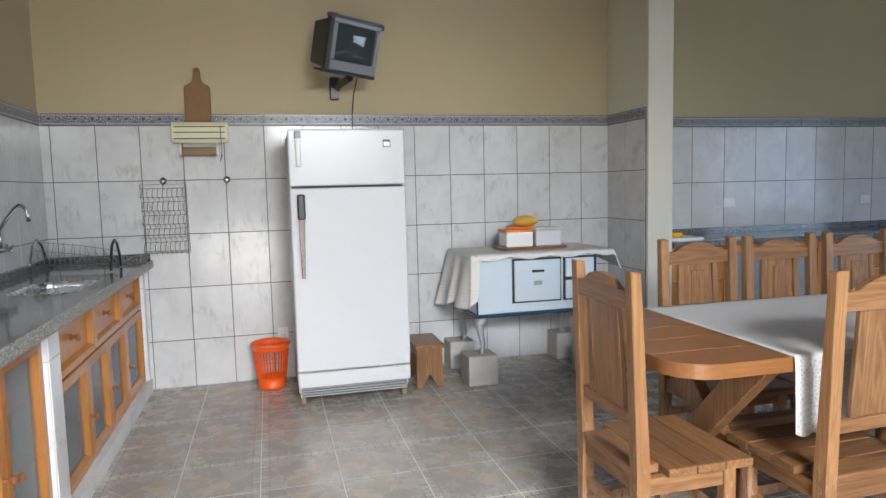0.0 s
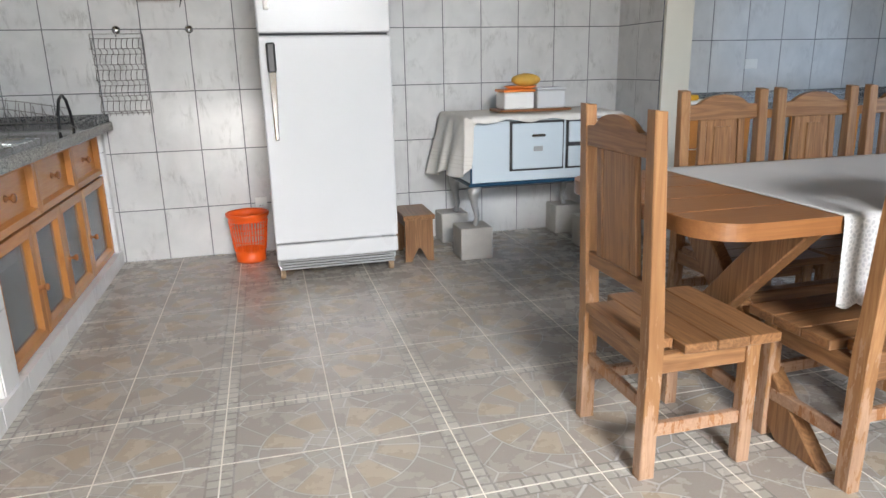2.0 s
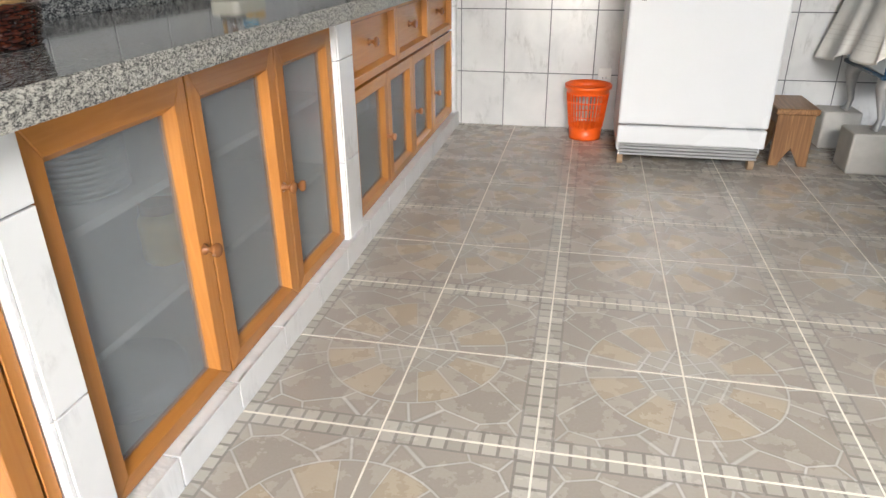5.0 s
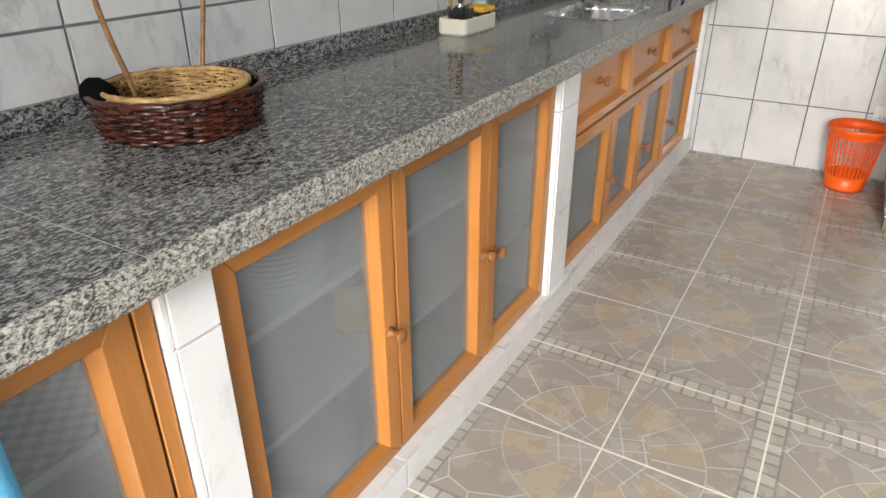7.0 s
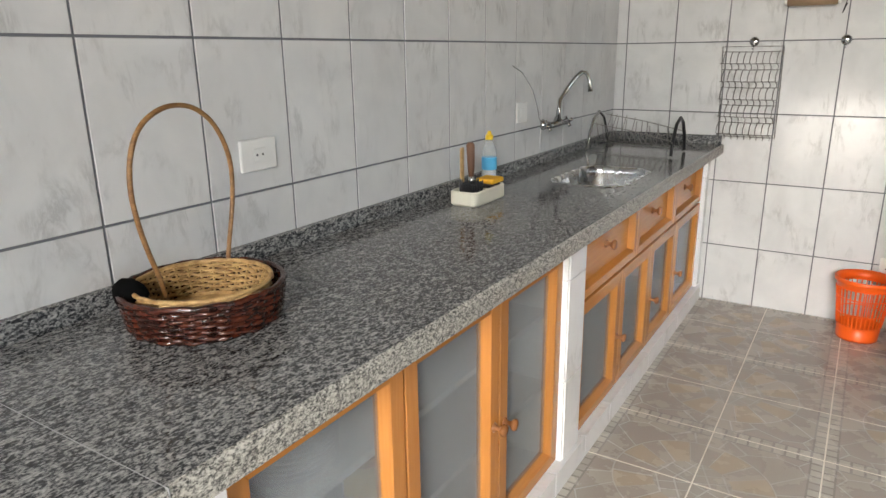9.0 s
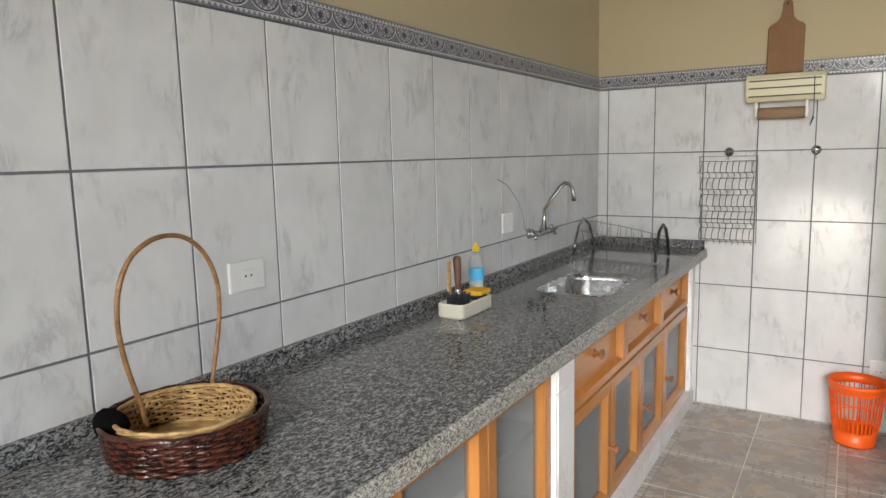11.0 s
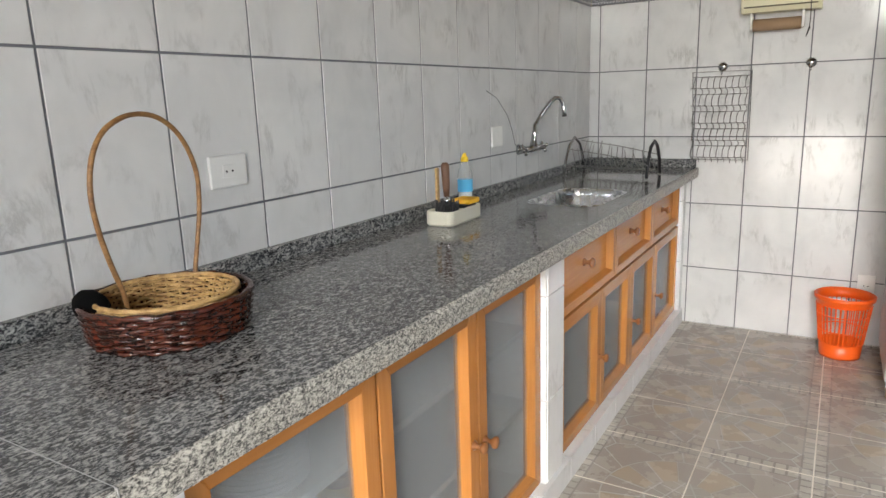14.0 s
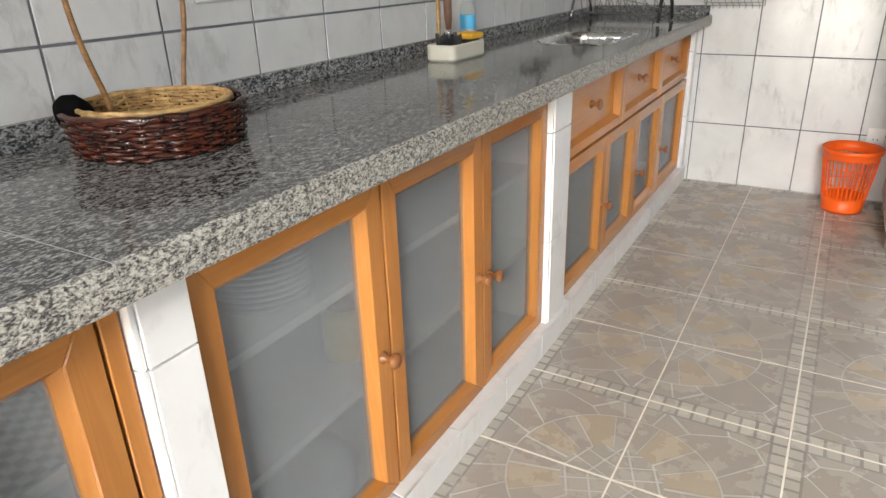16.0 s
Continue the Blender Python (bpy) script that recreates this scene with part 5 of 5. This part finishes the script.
case = bmesh.new()
w, h = 0.20, 0.178
a = [(-w, 0.05, -h), (w, 0.05, -h), (w, 0.05, h), (-w, 0.05, h)]
b = [(-w * 0.9, 0.30, -h * 0.85), (w * 0.7, 0.30, -h * 0.85), (w * 0.7, 0.30, h * 0.8), (-w * 0.9, 0.30, h * 0.8)]
va, vb = [case.verts.new(p) for p in a], [case.verts.new(p) for p in b]
fs = [case.faces.new(va), case.faces.new(vb[::-1])] + [case.faces.new([va[i], vb[i], vb[(i + 1) % 4], va[(i + 1) % 4]]) for i in range(4)]
bmesh.ops.bevel(case, geom=list(case.edges), offset=0.012, segments=2, affect="EDGES", profile=0.5)
tvpart("case", case, BLACK, tv)
bez = bmesh.new()
for q in ((-w, w, 0.145, h), (-w, w, -h, -0.105), (-w, -0.165, -0.105, 0.145), (0.165, w, -0.105, 0.145)):
    box(q[0], q[1], -0.012, 0.055, q[2], q[3], 0.005, bez)
tvpart("bezel", bez, SILVER, tv, "silver front frame")
scr = bmesh.new()
g = [[scr.verts.new((-0.165 + 0.33 * i / 10, 0.012 - 0.020 * (1 - ((i - 5) / 5) ** 2) * (1 - ((j - 4) / 4) ** 2) ** 0.5, -0.105 + 0.25 * j / 8)) for j in range(9)] for i in range(11)]
for i in range(10):
    for j in range(8):
        scr.faces.new([g[i][j], g[i + 1][j], g[i + 1][j + 1], g[i][j + 1]])
so = tvpart("screen", scr, SCREEN, tv, "dark curved tube screen")
for p in so.data.polygons:
    p.use_smooth = True
for z in (-h - 0.012, h + 0.012):
    bb = bmesh.new()
    box(-w - 0.03, w + 0.03, 0.03, 0.055, z - 0.012, z + 0.012, 0.003, bb)
    if z < 0:
        box(-w * 0.7, w * 0.7, 0.055, 0.30, z - 0.008, z + 0.008, 0.002, bb)
    tvpart("bracket_bar", bb, BLACK, tv, "black bracket bar")
for x in (-w - 0.012, w + 0.012):
    bb = bmesh.new()
    box(x - 0.008, x + 0.008, 0.032, 0.053, -h - 0.01, h + 0.01, 0.002, bb)
    tvpart("bracket_side", bb, BLACK, tv)
tvpart("clamp", box(-w - 0.012, -w + 0.05, 0.02, 0.075, h - 0.03, h + 0.03, 0.005), BLACK, tv)
tvpart("clamp", box(w + 0.0, w + 0.05, 0.02, 0.06, h - 0.02, h + 0.018, 0.008), BLACK, tv)
part("bracket_arm", tube([(1.89, 4.99, 2.03), (1.90, 4.85, 2.035), (1.945, 4.68, 2.05)], 0.024, 10), BLACK, tv, "black bracket arm")
part("wall_plate", box(1.84, 1.905, 4.96, YB - 0.0005, 1.945, 2.10, 0.006), BLACK, tv, "black wall plate")
part("cable", tube([(1.995, 4.70, 2.05), (1.995, 4.90, 1.98), (1.99, 4.975, 1.85), (1.985, 4.975, 1.60), (1.985, 4.975, 1.2)], 0.004, 6), BLACK, tv, "black cable")

# ---------------------------------------------------------------- dining side: worktop and cabinets behind the table
worktop_b = thing("worktop", "grey granite worktop behind the dining table", "worktop", (6.3, 4.7, 0.845))
part("slab", box(4.20, X_END - 0.01, 4.42, YR - 0.010, 0.845, 0.885, 0.003), GRANITE, worktop_b)
part("upstand", box(4.20, X_END - 0.01, YR - 0.030, YR - 0.010, 0.885, 0.935, 0.002), GRANITE, worktop_b)
cab_d = thing("base_cabinet", "honey wooden cabinets with drawers and glass doors", "cabinet", (6.3, 4.75, 0))
part("body", box(4.20, X_END - 0.01, 4.52, YR - 0.012, 0.0, 0.844), MELAMINE, cab_d)
x = 4.22
i = 0
while x < 8.3:
    wd = 0.46
    if i % 4 == 0:
        for z0, z1 in ((0.10, 0.34), (0.35, 0.58), (0.59, 0.835)):
            part("drawer_front", box(x, x + wd - 0.01, 4.49, 4.52, z0, z1, 0.006), HONEY["y"], cab_d)
    else:
        dd = part("door", box(x, x + 0.06, 4.495, 4.52, 0.10, 0.835, 0.003), HONEY["z"], cab_d)
        part("stile", box(x + wd - 0.07, x + wd - 0.01, 4.495, 4.52, 0.10, 0.835, 0.003), HONEY["z"], dd)
        part("rail", box(x + 0.06, x + wd - 0.07, 4.496, 4.52, 0.775, 0.835, 0.003), HONEY["y"], dd)
        part("rail", box(x + 0.06, x + wd - 0.07, 4.496, 4.52, 0.10, 0.16, 0.003), HONEY["y"], dd)
        part("pane", box(x + 0.06, x + wd - 0.07, 4.508, 4.512, 0.16, 0.775), GLASS, dd)
    x += wd
    i += 1
tagged(part("orange_packet", box(4.26, 4.40, 4.60, 4.70, 0.905, 0.94, 0.012, seg=2), SPONGE), "orange packet lying on a white tray", "packet")
tagged(part("white_tray", prism(rounded(4.21, 4.52, 4.50, 4.76, 0.03), "z", 0.886, 0.905, 0.004), WHITEPL), "white plastic tray on the worktop", "tray")

# ---------------------------------------------------------------- dishes inside the glass cabinet
def plates(cx, cy, z, n, r):
    bm = bmesh.new()
    for k in range(n):
        zz = z + k * 0.011
        lathe([(0, zz), (r * 0.6, zz), (r, zz + 0.016), (r, zz + 0.019), (r * 0.58, zz + 0.004), (0, zz + 0.004)], cx, cy, 24, bm)
    return tagged(part("plate_stack", bm, ENAMEL, smooth=True), "stack of white plates behind the grey glass", "plates")


plates(0.40, 1.93, 0.613, 11, 0.10)
plates(0.36, 1.98, 0.101, 5, 0.14)
jar = thing("jar", "yellow jar behind the grey glass", "jar", (0.40, 2.155, 0.371))
part("body", lathe([(0, 0.371), (0.045, 0.371), (0.05, 0.385), (0.05, 0.475), (0.036, 0.492), (0, 0.492)], 0.40, 2.155, 20), plain("yellow_jar_glass", (0.55, 0.40, 0.13), 0.3), jar, smooth=True)
part("lid", lathe([(0, 0.492), (0.04, 0.492), (0.04, 0.515), (0, 0.515)], 0.40, 2.155, 20), KNOBWOOD, jar)


def door_towel(u, v):
    y = 1.06 + 0.292 * v
    s = u * 0.62
    if s < 0.12:
        return (DOOR_X - 0.045 - 0.002 * math.sin(9 * v), y, DT - 0.12 + s - 0.004)
    if s < 0.17:
        k = (s - 0.12) / 0.05
        return (DOOR_X - 0.045 + 0.065 * k, y, DT - 0.004 + 0.004 * math.sin(math.pi * k))
    return (DOOR_X + 0.020 + 0.006 * math.sin(v * 14) * min(1.0, (s - 0.17) * 5), y, DT - 0.004 - (s - 0.17))


blue_towel, _ = drape(door_towel, 40, 16, "dish_towel", plain("light_blue_cloth", (0.10, 0.42, 0.68), 0.9, vary=0.1, scale=80, bump=0.4), "light blue dish towel hung over a cabinet door", "towel", (DOOR_X, 1.2, DT - 0.45), 0.002)


def liner_material():
    m = Mat("printed_shelf_liner", 0.7)
    chk = m.t.nodes.new("ShaderNodeTexChecker")
    m.put(chk.inputs["Vector"], m.coords())
    chk.inputs["Scale"].default_value = 60.0
    chk.inputs["Color1"].default_value = (0.55, 0.53, 0.50, 1)
    chk.inputs["Color2"].default_value = (0.20, 0.19, 0.17, 1)
    m.colour(chk.outputs[0])
    return m.m


tagged(part("shelf_liner", box(0.03, DOOR_X - 0.045, 0.33, 1.555, 0.613, 0.615), liner_material()), "checked printed liner on the cabinet shelf", "liner")

# ---------------------------------------------------------------- tiles of walls, piers and floor
MESHES = {}


def piece_mesh(kind, sx, sy, sz, bev, material):
    """A bevelled slab from (0, 0, 0), its face towards -y, shared by alike pieces."""
    key = (kind, round(sx, 3), round(sy, 3), round(sz, 3))
    if key not in MESHES:
        bm = bmesh.new()
        b = min(bev, sx * 0.3, sz * 0.3)
        back = [bm.verts.new(p) for p in ((0, 0, 0), (sx, 0, 0), (sx, 0, sz), (0, 0, sz))]
        mid = [bm.verts.new(p) for p in ((0, -sy + b * 0.6, 0), (sx, -sy + b * 0.6, 0), (sx, -sy + b * 0.6, sz), (0, -sy + b * 0.6, sz))]
        face = [bm.verts.new(p) for p in ((b, -sy, b), (sx - b, -sy, b), (sx - b, -sy, sz - b), (b, -sy, sz - b))]
        bm.faces.new(face)
        for a, c in ((back, mid), (mid, face)):
            for i in range(4):
                bm.faces.new([a[i], a[(i + 1) % 4], c[(i + 1) % 4], c[i]])
        bmesh.ops.recalc_face_normals(bm, faces=bm.faces)
        me = bpy.data.meshes.new(kind)
        bm.to_mesh(me)
        bm.free()
        me.materials.append(material)
        MESHES[key] = me
    return MESHES[key]


def lay(name, m, me, parent):
    ob = new(name, me)
    ob.parent = parent
    ob.matrix_basis = m
    return ob


def tile_wall(parent, turn, origin, length, joints, rows, material, grout, th=0.0095, gap=0.0058, name="tile"):
    """Lay tiles between the joints along a wall. turn: degrees about z of a wall that faces -y."""
    frame_m = Matrix.Translation(origin) @ Matrix.Rotation(radians(turn), 4, "Z")
    bed = box(0, length, -th + 0.0022, 0, rows[0], rows[-1])
    bmesh.ops.transform(bed, matrix=frame_m, verts=bed.verts)
    part("grout", bed, grout, parent, "grey grout joints")
    for a, b in zip(joints, joints[1:]):
        for z0, z1 in zip(rows, rows[1:]):
            g = gap / 2
            lay(name, frame_m @ Matrix.Translation((a + g, 0, z0 + g)), piece_mesh(name + material.name, b - a - gap, th, z1 - z0 - gap, 0.0012, material), parent)


def frieze(parent, turn, origin, length, z, first, step=0.305):
    frame_m = Matrix.Translation(origin) @ Matrix.Rotation(radians(turn), 4, "Z")
    a = first - step
    while a < length:
        x0, x1 = max(a, 0.0), min(a + step, length)
        if x1 - x0 > 0.02:
            lay("frieze_tile", frame_m @ Matrix.Translation((x0 + 0.001, 0, z)), piece_mesh("frieze", x1 - x0 - 0.002, 0.012, 0.076, 0.002, BORDER), parent)
        a += step


def cuts(first, pitch, length):
    js = [0.0]
    k = first
    while k < length - 0.02:
        if k > 0.02:
            js.append(k)
        k += pitch
    return js + [length]


ROWS_Z = [0.0, 0.327, 0.688, 1.05, 1.411, 1.772]
# west wall faces +x: its run starts at the near end, y grows along it
W0 = 0.2
tile_wall(wall_west, 90, (0, W0, 0), YB - 0.010 - W0, cuts(2.13 - 0.2625 * 7 - W0, 0.2625, YB - 0.010 - W0), [0.84] + ROWS_Z[3:], TILE, GROUT)
frieze(wall_west, 90, (0, W0, 0), YB - 0.012 - W0, 1.773, 0.11)
# north wall
tile_wall(wall_north, 0, (0.0, YB, 0), 3.99, cuts(0.064, 0.2635, 3.99), ROWS_Z, TILE, GROUT)
frieze(wall_north, 0, (0.0125, YB, 0), 3.965, 1.773, 0.15)
# stub wall faces -x
tile_wall(wall_stub, -90, (3.99, YB - 0.010, 0), YB - 0.010 - 4.445, cuts(0.2635, 0.2635, YB - 0.010 - 4.445), ROWS_Z, TILE, GROUT)
frieze(wall_stub, -90, (3.99, YB - 0.0125, 0), YB - 0.0125 - 4.445, 1.773, 0.15)
# dining side
tile_wall(wall_room, 0, (4.19, YR, 0), X_END - 4.2, cuts(0.26, 0.305, X_END - 4.2), [0.845, 1.308, 1.762], TILE_R, GROUT)
frieze(wall_room, 0, (4.19, YR, 0), X_END - 4.2, 1.763, 0.1)

plinth = tagged(part("plinth", box(0.01, KICK_X - 0.008, 0.25, YB - 0.011, 0, 0.076), GROUT), "low white-tiled plinth under the base cabinets", "plinth", kind="structure")
k = 0.25
while k < YB - 0.05:
    e = min(k + 0.2625, YB - 0.012)
    lay("tile", Matrix.Translation((KICK_X - 0.008, k + 0.001, 0.001)) @ Matrix.Rotation(radians(90), 4, "Z"), piece_mesh("plinth_face", e - k - 0.005, 0.008, 0.083, 0.001, TILE_P), plinth)
    lay("tile", Matrix.Translation((KICK_X - 0.001, k + 0.001, 0.076)) @ Matrix.Rotation(radians(90), 4, "Z") @ Matrix.Rotation(radians(-90), 4, "X"), piece_mesh("plinth_top", e - k - 0.005, 0.008, KICK_X - DOOR_X + 0.012, 0.001, TILE_P), plinth)
    k = e


def pier(label, y0, y1):
    p = tagged(part("pier", box(0.02, PIER_X - 0.008, y0 + 0.008, y1 - 0.008, 0.085, SLAB_BOT - 0.001), GROUT), label, "pier", kind="structure")
    cutz = [0.085, 0.37, 0.708, SLAB_BOT - 0.001]
    for z0, z1 in zip(cutz, cutz[1:]):
        lay("tile", Matrix.Translation((PIER_X - 0.008, y0 + 0.010, z0 + 0.002)) @ Matrix.Rotation(radians(90), 4, "Z"), piece_mesh("pier_face", y1 - y0 - 0.014, 0.008, z1 - z0 - 0.004, 0.001, TILE_P), p)
        lay("tile", Matrix.Translation((DOOR_X - 0.05, y0 + 0.008, z0 + 0.001)), piece_mesh("pier_side", PIER_X - DOOR_X + 0.046, 0.008, z1 - z0 - 0.003, 0.001, TILE_P), p)
    return p


pier("white-tiled pier between base cabinets", 1.573, 1.662)
pier("white-tiled pier between base cabinets", 2.945, 3.092)
pier("narrow white-tiled pier at the wall", 4.905, YB - 0.011)

# floor tiles: those near the walk one by one, the rest joined
P, GX, GY = 0.363, 0.934, 3.175
rest = bmesh.new()
for i in range(-3, 22):
    for j in range(-17, 6):
        x0, x1 = max(GX + i * P + 0.0022, 0.0), min(GX + (i + 1) * P - 0.0022, X_END)
        y0, y1 = max(GY + j * P + 0.003, Y_END), min(GY + (j + 1) * P - 0.003, YR)
        if x1 - x0 < 0.03 or y1 - y0 < 0.03 or x1 < 0.5:
            continue
        if 0.5 < x1 < 4.4 and 0.7 < y1:
            m = Matrix.Translation((x0, y0, -0.004)) @ Matrix.Rotation(radians(-90), 4, "X")
            lay("tile", m, piece_mesh("floor", x1 - x0, 0.004, y1 - y0, 0.0012, FLOOR_TILE), floor)
        else:
            box(x0, x1, y0, y1, -0.004, 0.0, bm=rest)
tagged(part("far_tiles", rest, FLOOR_TILE, floor), kind="stuff")
